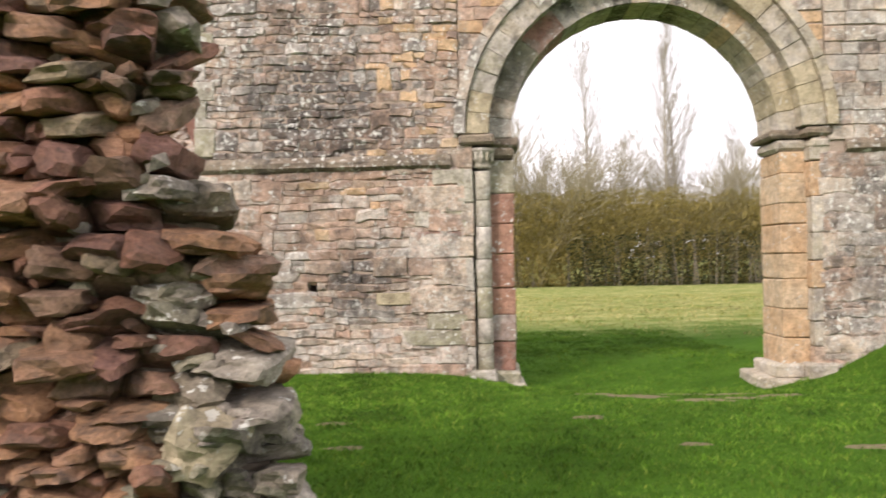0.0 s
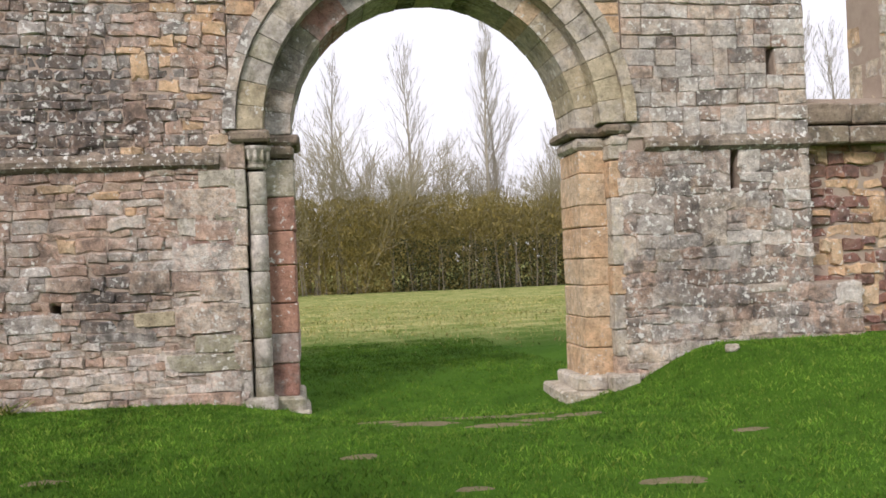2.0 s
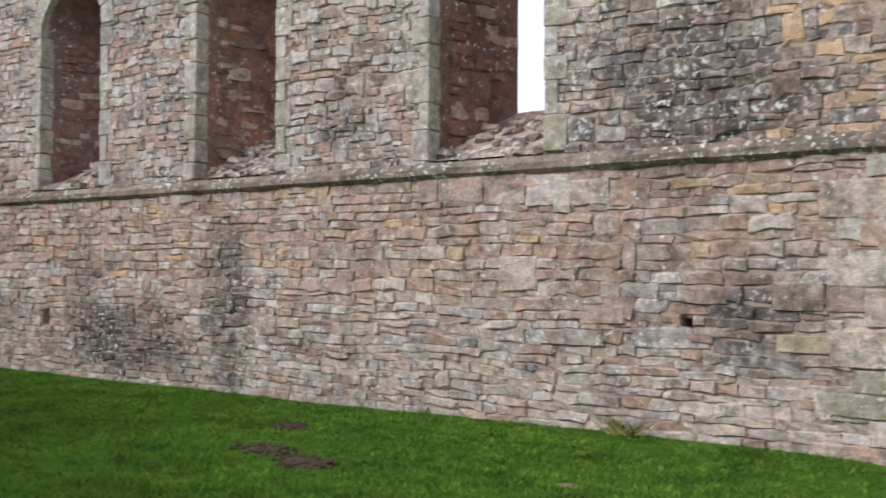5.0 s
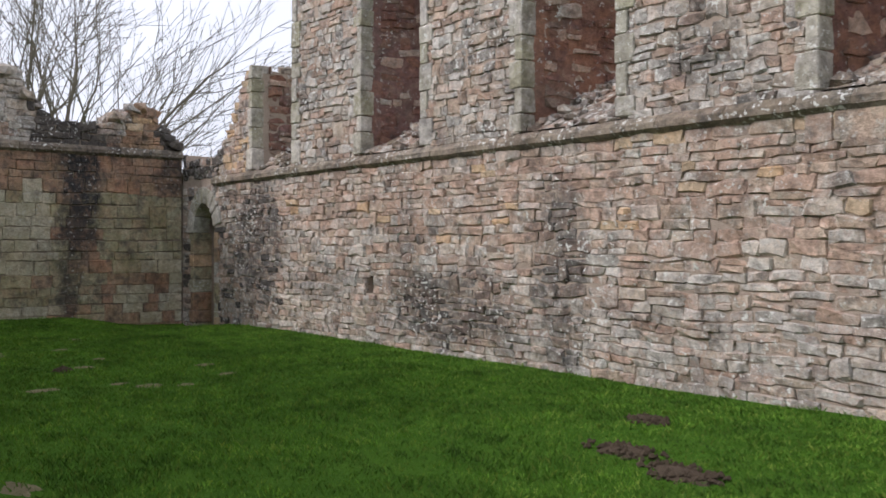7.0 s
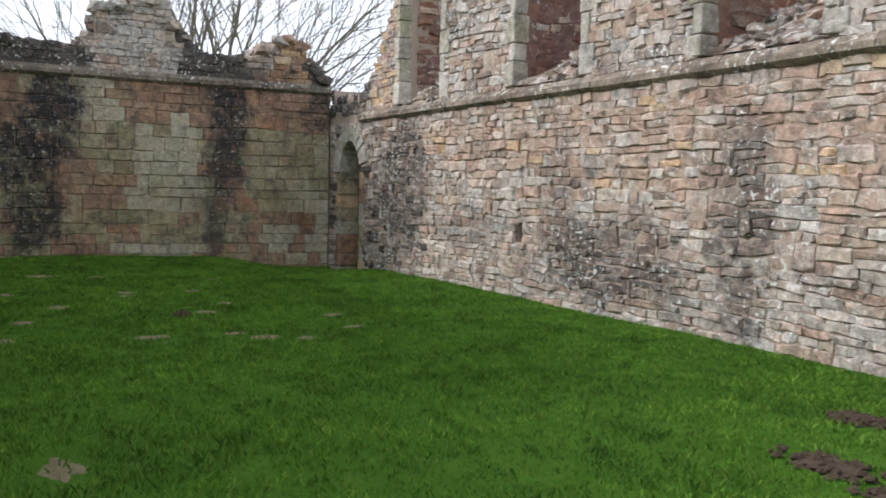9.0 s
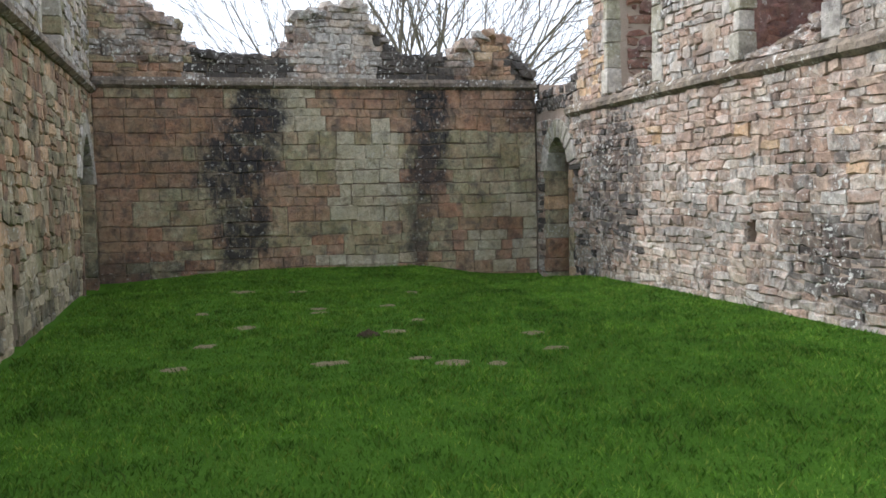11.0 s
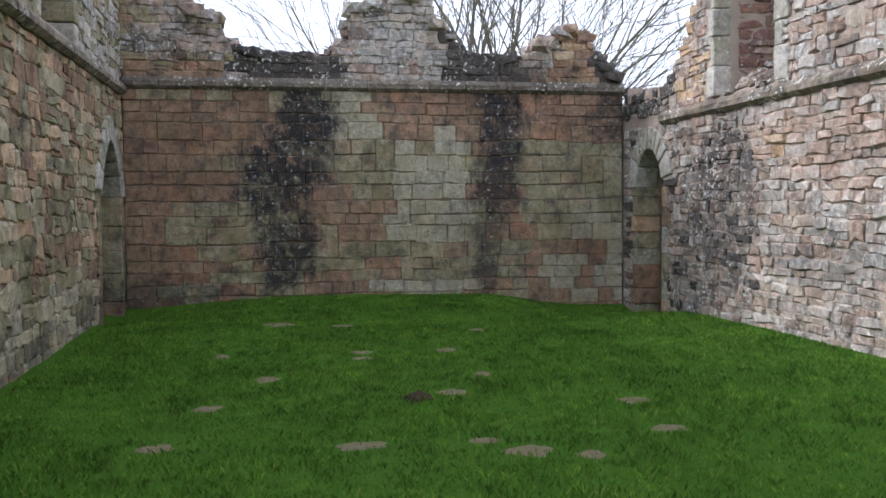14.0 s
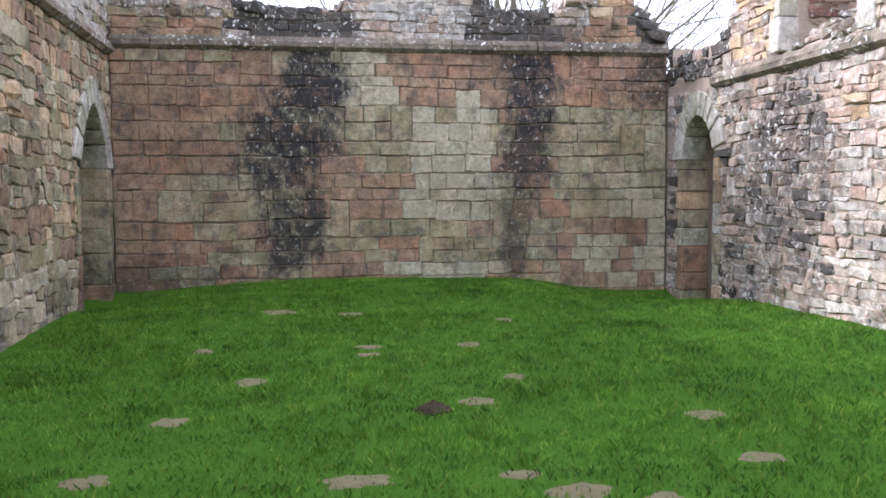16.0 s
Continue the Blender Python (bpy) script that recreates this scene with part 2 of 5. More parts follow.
def earth_material(name, lo, hi):
    m, nt, bsdf = blank(name, 1.0)
    at = where(nt)
    mid, fine = noise_at(nt, at, 12, 5), noise_at(nt, at, 90, 4)
    col = ramp_of(nt, maths(nt, 'ADD', maths(nt, 'MULTIPLY', mid, 0.6), maths(nt, 'MULTIPLY', fine, 0.4)), [lo, hi])
    nt.links.new(col, bsdf.inputs["Base Color"])
    bump = node(nt, "ShaderNodeBump", Strength=1.0, Distance=0.02)
    nt.links.new(fine, bump.inputs["Height"])
    nt.links.new(bump.outputs["Normal"], bsdf.inputs["Normal"])
    return m


M["earth"] = earth_material("dry_trodden_earth", (0.06, 0.075, 0.025), (0.36, 0.29, 0.18))
M["mole"] = earth_material("dark_molehill_earth", (0.03, 0.023, 0.016), (0.15, 0.11, 0.075))


def ground_material():
    m, nt, bsdf = blank("turf", 1.0)
    bsdf.inputs["Specular IOR Level"].default_value = 0.05
    at = where(nt)
    big, mid, fine = noise_at(nt, at, 0.35, 4), noise_at(nt, at, 2.4, 5), noise_at(nt, at, 38, 4, 0.7)
    lawn = ramp_of(nt, maths(nt, 'ADD', maths(nt, 'MULTIPLY', mid, 0.5), maths(nt, 'MULTIPLY', fine, 0.5)),
                   [(0.02, 0.055, 0.006), (0.045, 0.12, 0.011), (0.085, 0.18, 0.02), (0.16, 0.21, 0.05)])
    # straw-coloured growth, with sunlit brightness put into its colour as well
    meadow = ramp_of(nt, maths(nt, 'ADD', maths(nt, 'MULTIPLY', span(nt, noise_at(nt, at, 0.8, 8, 0.78), 0.30, 0.70), 0.75), maths(nt, 'MULTIPLY', fine, 0.25)),
                     [(0.05, 0.10, 0.018), (0.14, 0.20, 0.045), (0.38, 0.37, 0.15), (0.60, 0.54, 0.30)])
    sep = nt.nodes.new("ShaderNodeSeparateXYZ")
    nt.links.new(at, sep.inputs[0])
    # colour change painted about where the north wall's shadow ends
    edge = maths(nt, 'ADD', sep.outputs["Y"], maths(nt, 'MULTIPLY', maths(nt, 'SUBTRACT', big, 0.5), 7.0))
    col = mixed(nt, span(nt, edge, 17.5, 23.0), lawn, meadow)
    nt.links.new(col, bsdf.inputs["Base Color"])
    bump = node(nt, "ShaderNodeBump", Strength=0.9, Distance=0.04)
    nt.links.new(maths(nt, 'ADD', fine, mid), bump.inputs["Height"])
    nt.links.new(bump.outputs["Normal"], bsdf.inputs["Normal"])
    return m


M["turf"] = ground_material()


def leaf_material(name, colours, translucent=0.0):
    m, nt, bsdf = blank(name, 0.75)
    col = ramp_of(nt, nt.nodes.new("ShaderNodeNewGeometry").outputs["Random Per Island"], colours)
    at = where(nt)
    col = mixed(nt, 1.0, col, ramp_of(nt, span(nt, noise_at(nt, at, 1.1, 7, 0.72), 0.36, 0.64), [(0.50, 0.54, 0.48), (1.45, 1.38, 1.25)]), 'MULTIPLY')
    col = mixed(nt, 1.0, col, ramp_of(nt, span(nt, noise_at(nt, at, 5.5, 5, 0.66), 0.36, 0.62), [(0.55, 0.60, 0.50), (1.28, 1.22, 1.15)]), 'MULTIPLY')
    nt.links.new(col, bsdf.inputs["Base Color"])
    return m


M["grass"] = leaf_material("grass_blades", [(0.048, 0.128, 0.011), (0.074, 0.178, 0.017), (0.108, 0.24, 0.026), (0.18, 0.255, 0.046)])
M["straw"] = leaf_material("meadow_grass", [(0.12, 0.18, 0.04), (0.24, 0.26, 0.08), (0.40, 0.38, 0.17), (0.52, 0.47, 0.27)])


def bark_material(name, lo, hi):
    m, nt, bsdf = blank(name, 0.9)
    at = where(nt)
    col = ramp_of(nt, maths(nt, 'ADD', maths(nt, 'MULTIPLY', noise_at(nt, at, 1.2, 4), 0.6), maths(nt, 'MULTIPLY', noise_at(nt, at, 25, 4), 0.4)), [lo, hi])
    nt.links.new(col, bsdf.inputs["Base Color"])
    return m


M["bark"] = bark_material("bare_tree_bark", (0.10, 0.088, 0.068), (0.26, 0.225, 0.175))
M["poplar"] = bark_material("pale_poplar_bark", (0.26, 0.24, 0.19), (0.46, 0.43, 0.36))
M["shrub"] = bark_material("pale_budding_shrub_bark", (0.24, 0.215, 0.13), (0.44, 0.40, 0.27))
M["thicket"] = leaf_material("olive_thicket_twigs", [(0.15, 0.128, 0.045), (0.235, 0.198, 0.065), (0.31, 0.26, 0.095), (0.37, 0.315, 0.15)])
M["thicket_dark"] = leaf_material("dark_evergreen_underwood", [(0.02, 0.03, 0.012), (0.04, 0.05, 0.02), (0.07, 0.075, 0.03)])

# ---------------------------------------------------------------- mesh helpers
UP = Vector((0, 0, 1))
rng = random.Random(7)


def mesh_of(name, verts, faces, mats, index=None, smooth=False):
    me = bpy.data.meshes.new(name)
    me.from_pydata([tuple(v) for v in verts], [], faces)
    for m in mats:
        me.materials.append(m)
    if index is not None:
        me.polygons.foreach_set("material_index", index)
    if smooth:
        me.polygons.foreach_set("use_smooth", [True] * len(me.polygons))
    me.update()
    return me


def part(name, me, parent, label=""):
    ob = new(name, me)
    ob.parent = parent
    return tagged(ob, label)


def bm_mesh(name, bm, mat, smooth=False):
    me = bpy.data.meshes.new(name)
    bmesh.ops.recalc_face_normals(bm, faces=bm.faces)
    bm.to_mesh(me)
    bm.free()
    me.materials.append(mat)
    if smooth:
        me.polygons.foreach_set("use_smooth", [True] * len(me.polygons))
    return me


def thing(name, label, category, kind="", group="", at=(0, 0, 0)):
    ob = new(name)
    ob.location = at
    return tagged(ob, label, category, group, kind)


def stone_shape(seed, wobble, bulge, inset, undercut, rim_back, nx=5, nz=4):
    """A unit stone: x and z from -0.5 to 0.5, its face at y = 0, its back at y = -1; undercut: how far its foot is worn back."""
    r = random.Random(seed)
    grid, verts, faces = {}, [], []
    tilt = r.uniform(-1, 1) * wobble
    for j in range(nz):
        for i in range(nx):
            fx = (0, inset, r.uniform(0.35, 0.65), 1 - inset, 1)[i]
            fz = (0, inset * 1.9, 1 - inset * 1.5, 1)[j]
            rim = i in (0, nx - 1) or j in (0, nz - 1)
            corner = i in (0, nx - 1) and j in (0, nz - 1)
            x, z = fx - 0.5, fz - 0.5
            if corner:
                x, z = x * (1 - inset * 0.9 + r.uniform(-wobble, 0.03)), z * (1 - inset * 2.2 + r.uniform(-wobble, 0.05))
            x, z = x + r.uniform(-wobble, wobble) * 0.5, z + r.uniform(-wobble, wobble) * 0.9 + tilt * x
            y = r.uniform(-bulge, bulge * 0.6)
            if rim:
                y = -rim_back + r.uniform(-0.14, 0.12) - (undercut * r.uniform(0.4, 1.2) if j == 0 else 0.0)
            grid[i, j] = len(verts)
            verts.append((x, y, z))
    for j in range(nz - 1):
        for i in range(nx - 1):
            faces.append((grid[i, j], grid[i, j + 1], grid[i + 1, j + 1], grid[i + 1, j]))
    loop = [(i, 0) for i in range(nx)] + [(nx - 1, j) for j in range(1, nz)] + [(i, nz - 1) for i in range(nx - 2, -1, -1)] + [(0, j) for j in range(nz - 2, 0, -1)]
    back = len(verts)
    for k in loop:
        x, y, z = verts[grid[k]]
        verts.append((x * 0.97, -1.0, z * 0.97))
    for a in range(len(loop)):
        b = (a + 1) % len(loop)
        faces.append((grid[loop[a]], grid[loop[b]], back + b, back + a))
    return np.array(verts), faces


RUBBLE = [stone_shape(s, 0.165, 0.30, 0.08, 0.30, 0.40) for s in range(30)]
ASHLAR = [stone_shape(50 + s, 0.065, 0.16, 0.035, 0.16, 0.32) for s in range(12)]
_cache = {}


def stone_mesh(shape, kind, k, key):
    tag = (kind, k, key)
    if tag not in _cache:
        _cache[tag] = mesh_of("stone", shape[0], shape[1], [M[key]], smooth=False)
    return _cache[tag]


class Masonry:
    """Stones laid on the faces of one wall: the nearest as pieces of their own, the rest joined."""

    def __init__(self, owner, limit=290):
        self.owner, self.limit, self.count, self.rest = owner, limit, 0, []

    def lay(self, origin, along, normal, u, z, w, h, depth, key, kind, single, turn=0.0, out=0.0):
        n = Vector(normal).normalized()
        ux = n.cross(UP)
        c, s = math.cos(turn), math.sin(turn)
        ex, ez = ux * c + UP * s, UP * c - ux * s
        p = Vector(origin) + Vector(along) * u + UP * z + n * out
        m = Matrix((ex * w, n * depth, ez * h)).transposed().to_4x4()
        m.translation = p
        shapes = ASHLAR if kind == "ashlar" else RUBBLE
        k = rng.randrange(len(shapes))
        if single and self.count < self.limit:
            self.count += 1
            ob = new("stone", stone_mesh(shapes[k], kind, k, key))
            ob.parent = self.owner
            ob.matrix_local = m
        else:
            self.rest.append((shapes[k], np.array(m), key))

    def finish(self, name="masonry"):
        if not self.rest:
            return
        keys = sorted({r[2] for r in self.rest})
        verts, faces, index, base = [], [], [], 0
        for (v, f), m, key in self.rest:
            verts.append(v @ m[:3, :3].T + m[:3, 3])
            faces += [tuple(base + i for i in q) for q in f]
            index += [keys.index(key)] * len(f)
            base += len(v)
        me = mesh_of(name, np.concatenate(verts), faces, [M[k] for k in keys], index)
        tagged(part(name, me, self.owner), kind="stuff")


def runs(u0, u1, solid, step=0.04):
    """The stretches of u0..u1 on which solid(u) holds."""
    out, start = [], None
    n = int(round((u1 - u0) / step))
    for i in range(n + 1):
        u = u0 + i * step
        ok = i < n and solid(u + step / 2)
        if ok and start is None:
            start = u
        if not ok and start is not None:
            out.append((start, u))
            start = None
    return out


def courses(z0, z1, lo, hi):
    z, out = z0, []
    while z < z1 - 0.03:
        h = min(rng.uniform(lo, hi), z1 - z)
        if z1 - (z + h) < lo * 0.6:
            h = z1 - z
        out.append((z, z + h))
        z += h
    return out


def face(mas, origin, along, normal, rows, span_u, solid, key_at, single_at, kind="rubble", lmin=0.14, lmax=0.50, joint=0.008, depth=0.072, rough=0.014, core=None):
    """Lays a face of stones in wavering courses, some stones rising through two, and gathers the rows of the solid core behind."""
    rub = kind == "rubble"
    blocked = []
    for r, (za, zb) in enumerate(rows):
        zc, h = (za + zb) / 2, zb - za
        rising = []
        above = rows[r + 1] if r + 1 < len(rows) else None
        for ua, ub in runs(*span_u, lambda u: solid(u, za + 0.01) and solid(u, zb - 0.01)):
            if core is not None:
                core.append((ua, ub, za, zb))
            u = ua
            while u < ub - 0.02:
                hit = [q for q in blocked if q[0] - 0.01 <= u < q[1] - 0.01]
                if hit:
                    u = hit[0][1]
                    continue
                stop = min([q[0] for q in blocked if q[0] > u] + [ub])
                w = min(rng.uniform(lmin, lmax) * (0.7 + h * 1.8), stop - u)
                if stop - (u + w) < lmin * 0.7:
                    w = stop - u
                um = u + w / 2
                pieces = [(zc, h)]
                if rng.random() < (0.03 if rub else 0.05) and above and 0.14 < w < 0.36 and solid(u + 0.02, above[1] - 0.01) and solid(u + w - 0.02, above[1] - 0.01):
                    pieces = [((za + above[1]) / 2, above[1] - za)]
                    rising.append((u, u + w))
                elif rub and h > 0.13 and rng.random() < 0.22:
                    cut = rng.uniform(0.3, 0.7)
                    pieces = [(za + h * cut / 2, h * cut), (zb - h * (1 - cut) / 2, h * (1 - cut))]
                for pz, ph in pieces:
                    fade = min(1.0, (pz - rows[0][0]) * 2, (rows[-1][1] - pz) * 2)
                    wob = (0.07 if rub else 0.05) * fade * noise.noise((um * 0.8, pz * 1.1, 3.0))
                    slope = (0.07 if rub else 0.03) * fade * noise.noise((um * 0.8 + 40, pz * 1.1, 3.0))
                    mas.lay(origin, along, normal, um, pz + wob, w * (1.05 if rub else 1) - joint * rng.uniform(0.1, 1.2), (ph * (1.12 if rub else 1) - joint * rng.uniform(0.1, 1.2)) * (rng.uniform(0.95, 1.04) if rub else 1), depth, key_at(um, pz), kind,
                            single_at(um, pz), slope + rng.gauss(0, 0.030 if rub else 0.010), rng.uniform(-rough, rough))
                u += w
        blocked = rising


def core_mesh(name, boxes, origin, along, normal, front, back, mat):
    """The body of a wall: a solid box for each run of each course."""
    verts, faces = [], []
    o, a, n = Vector(origin), Vector(along), Vector(normal).normalized()
    for ua, ub, za, zb in boxes:
        b = len(verts)
        for d in (front, back):
            for u, z in ((ua, za), (ub, za), (ub, zb), (ua, zb)):
                verts.append(o + a * u + UP * z - n * d)
        faces += [(b, b + 1, b + 2, b + 3), (b + 4, b + 7, b + 6, b + 5), (b, b + 4, b + 5, b + 1), (b + 1, b + 5, b + 6, b + 2), (b + 2, b + 6, b + 7, b + 3), (b + 3, b + 7, b + 4, b)]
    return mesh_of(name, verts, faces, [mat])


def block(sx, sy, sz, mat, bevel=0.012, seed=0, wobble=0.008):
    """A worn squared block about its centre."""
    r = random.Random(seed)
    bm = bmesh.new()
    bmesh.ops.create_cube(bm, size=1)
    bmesh.ops.scale(bm, vec=(sx, sy, sz), verts=bm.verts)
    for v in bm.verts:
        v.co += Vector([r.uniform(-wobble, wobble) for _ in range(3)])
    bmesh.ops.bevel(bm, geom=bm.edges[:], offset=bevel, segments=1, affect='EDGES')
    return bm_mesh("block", bm, mat)


_rocks = {}


def rock(seed, mat, sub=2, rough=0.22, box=0.55):
    """A broken stone about one unit across: a rounded lump cut by flat breaks."""
    tag = (seed, mat.name, sub)
    if tag in _rocks:
        return _rocks[tag]
    r = random.Random(seed)
    bm = bmesh.new()
    bmesh.ops.create_icosphere(bm, subdivisions=sub, radius=0.62)
    cuts = [(Vector((r.gauss(0, 1), r.gauss(0, 1), r.gauss(0, 1))).normalized(), r.uniform(0.40, 0.56)) for _ in range(9)]
    cuts += [(Vector((0, r.uniform(-.25, .25), s)).normalized(), r.uniform(0.36, 0.46)) for s in (1, -1)]
    for v in bm.verts:
        q = v.co.normalized()
        v.co = Vector([math.copysign(abs(c) ** box, c) * 0.54 for c in q])
        for n, d in cuts:
            over = v.co.dot(n) - d
            if over > 0:
                v.co -= n * over
        v.co += v.co.normalized() * rough * (0.28 * noise.noise(v.co * 2.6 + Vector((seed * 3.1, 0, 0))) + 0.12 * noise.noise(v.co * 7 + Vector((0, seed * 1.7, 0))))
    me = bm_mesh("rock", bm, mat)
    _rocks[tag] = me
    return me


# ---------------------------------------------------------------- the plan
YN, YS, XW = 11.0, 3.19, -18.54          # inner faces of the north, south and west walls
THICK_N, THICK_S, THICK_W = 1.1, 0.9, 0.9
STRING_N, STRING_W, STRING_S = 2.62, 3.24, 3.12   # undersides of the string courses
ARCH_X, ARCH_Z = 2.90, 3.06              # centre of the great arch
WINDOWS = [(-3.62, 0.77), (-7.43, 0.78), (-10.96, 0.78), (-14.58, 0.78)]
SILL, SPRING = 2.84, 5.25


def smooth01(x):
    x = max(0.0, min(1.0, x))
    return x * x * (3 - 2 * x)


def ground_z(x, y):
    z = 0.035 * noise.noise((x * 0.35, y * 0.35, 5.0)) + 0.012 * noise.noise((x * 1.6, y * 1.6, 9.0))
    z -= 0.34 * math.exp(-((x - 2.9) / 2.1) ** 4 - ((y - 11.4) / 1.7) ** 2)
    z += 0.36 * smooth01((x - 5.05) / 1.25) * smooth01((y - 6.5) / 3.5) * (1 - smooth01((y - 14) / 4))
    z -= 0.30 * math.exp(-((x + 17.7) / 1.1) ** 2 - ((y - 10.7) / 1.45) ** 4)
    z -= 0.20 * math.exp(-((x + 17.6) / 0.8) ** 2 - ((y - 3.4) / 0.8) ** 2)
    z += 0.10 * math.exp(-((x + 18.3) / 1.2) ** 2 - ((y - 6.6) / 2.6) ** 2)
    z -= 0.22 * smooth01((y - 12.5) / 4) + 0.95 * smooth01((y - 18) / 60)
    return z


def ground():
    def axis(lo, hi, step, far, growth=1.35):
        mid = list(np.arange(lo, hi + step / 2, step))
        s, x, up = step, hi, []
        while x < far:
            s *= growth
            x += s
            up.append(x)
        s, x, down = step, lo, []
        while x > -far:
            s *= growth
            x -= s
            down.append(x)
        return down[::-1] + mid + up
    xs, ys = axis(-20, 12, 0.25, 700), axis(-5, 18, 0.25, 700)
    verts = [(x, y, ground_z(x, y)) for y in ys for x in xs]
    w = len(xs)
    faces = [(j * w + i, j * w + i + 1, (j + 1) * w + i + 1, (j + 1) * w + i) for j in range(len(ys) - 1) for i in range(w - 1)]
    tagged(new("ground", mesh_of("ground", verts, faces, [M["turf"]], smooth=True)), "short green turf floor running out to a meadow", "ground", kind="structure")


ground()


# ---------------------------------------------------------------- north wall with the great arch and the windows
TOP_N = ([-20, -17.0, -16.75, -16.55, -16.2, -15.9, -15.62, -15.36, -13.83, -13.75, -13.3, -12.8, -12.2, -11.4, -8, -4, 0, 3, 7.6],
         [3.36, 3.24, 3.35, 3.55, 3.9, 4.35, 4.72, 4.80, 4.80, 6.0, 6.12, 6.5, 6.9, 7.15, 7.3, 7.1, 7.25, 7.3, 7.2])


def in_arch(x, z, grow=0.0):
    dx, r = abs(x - ARCH_X), 2.32 + grow
    if z <= ARCH_Z:
        return dx < r - (0.10 if z < 2.98 else 0.0)
    return dx * dx + (z - ARCH_Z) ** 2 < r * r


def in_window(x, z):
    for cx, half in WINDOWS:
        dx = abs(x - cx)
        if dx < half and SILL - 0.02 < z and (cx < -14 or z < SPRING or dx * dx + (z - SPRING) ** 2 < half * half):
            return True
    return False


def in_door_n(x, z):
    """The small pointed doorway beside the west corner."""
    cx, half, spring, apex = -17.45, 0.52, 1.72, 2.32
    dx = abs(x - cx)
    if dx >= half:
        return False
    return z < spring + (apex - spring) * math.sqrt(max(0, 1 - (dx / half) ** 1.7))


def in_door_s(x, z):
    cx, half, spring, apex = -17.40, 0.78, 1.62, 2.42
    dx = abs(x - cx)
    if dx >= half:
        return False
    return z < spring + (apex - spring) * (max(0, 1 - (dx / half) ** 1.5)) ** 0.75


HOLES_N = [(-1.39, 1.10, 0.10, 0.13), (6.57, 2.37, 0.10, 0.22), (7.09, 3.72, 0.11, 0.20), (7.09, 4.85, 0.11, 0.18), (-11.54, 0.86, 0.2, 0.16)]


def solid_n(x, z):
    if x > 7.56 and z > 1.2:
        return False
    if z > np.interp(x, *TOP_N) + 0.10 * noise.noise((x * 3.0, 0, 1.0)):
        return False
    if in_arch(x, z) or in_window(x, z) or in_door_n(x, z):
        return False
    return not any(abs(x - hx) < hw / 2 and abs(z - hz) < hh / 2 for hx, hz, hw, hh in HOLES_N)


def key_n(x, z):
    n1 = noise.noise((x * 0.55, z * 0.9, 11.0))
    r = rng.random()
    if x > 5.2:
        if z < 2.6:
            return "lichen" if r < 0.6 else "grey"
        return "grey" if r < 0.7 else ("pale" if r < 0.85 else "lichen")
    if z > 2.7:
        if x > -0.6:
            return "pink" if r < 0.5 else ("lichen" if r < 0.8 else "orange")
        if x > -2.8:
            return "lichen" if r < 0.90 else "grey"
        if x < -16.7:
            return "black" if r < 0.7 else "lichen"
        if x < -15.3:
            return "orange" if r < 0.3 else ("pink" if r < 0.7 else "lichen")
        return "grey" if r < 0.50 else ("pink" if r < 0.80 else "lichen")
    if x < -14.2:
        return "lichen" if r < 0.50 + 0.6 * n1 else ("black" if r < 0.62 + 0.5 * n1 else ("pale" if r < 0.9 else "pink"))
    if -10.5 < x < -7.2 and 0.25 < z < 1.7 and n1 > r * 0.8:
        return "lichen"
    if -1.1 < x < -0.2 and 0.7 < z < 1.5 and r < 0.45:
        return "lichen"
    t = z + 0.5 * n1
    if t > 1.55:
        return "pink" if r < 0.84 else ("orange" if r < 0.89 else "pale")
    if t > 0.95:
        return "pink" if r < 0.50 else ("pale" if r < 0.85 else "grey")
    return "pale" if r < 0.72 else ("grey" if r < 0.85 else "pink")


def key_quoin(x, z):
    r = rng.random()
    if z > 1.75:
        return "pink" if r < 0.6 else ("dressed" if x > 0.1 else "pale")
    return "pale" if r < 0.6 else ("dressed" if r < 0.85 else "pink")


# larger squared stones set among the rubble: x, z, width, height, colour
BLOCKS = [
    (-4.36, 2.55, 0.27, 0.38, 'pink'),
    (-3.93, 2.54, 0.58, 0.41, 'pink'),
    (-3.38, 2.51, 0.51, 0.43, 'buff'),
    (-2.86, 2.44, 0.52, 0.33, 'grey'),
    (-2.38, 2.40, 0.43, 0.28, 'grey'),
    (-1.96, 2.38, 0.42, 0.27, 'buff'),
    (-0.35, 0.96, 0.44, 0.17, 'yellow'),
    (-0.39, 1.38, 0.44, 0.28, 'pink'),
    (0.13, 1.38, 0.55, 0.26, 'pink'),
    (-2.25, 1.17, 0.49, 0.20, 'pale'),
    (-2.60, 0.93, 0.71, 0.17, 'pale'),
    (-1.65, 0.96, 0.60, 0.20, 'grey'),
    (-3.21, 1.57, 0.46, 0.39, 'pale'),
    (0.14, 2.02, 0.41, 0.32, 'green'),
    (0.48, 2.00, 0.26, 0.31, 'green'),
    (0.26, 1.69, 0.59, 0.26, 'brownred'),
]
BLOCK_KEYS = {"pink": "pink", "buff": "pink", "grey": "grey", "yellow": "yellow", "pale": "pale", "green": "dressed", "brownred": "plum"}


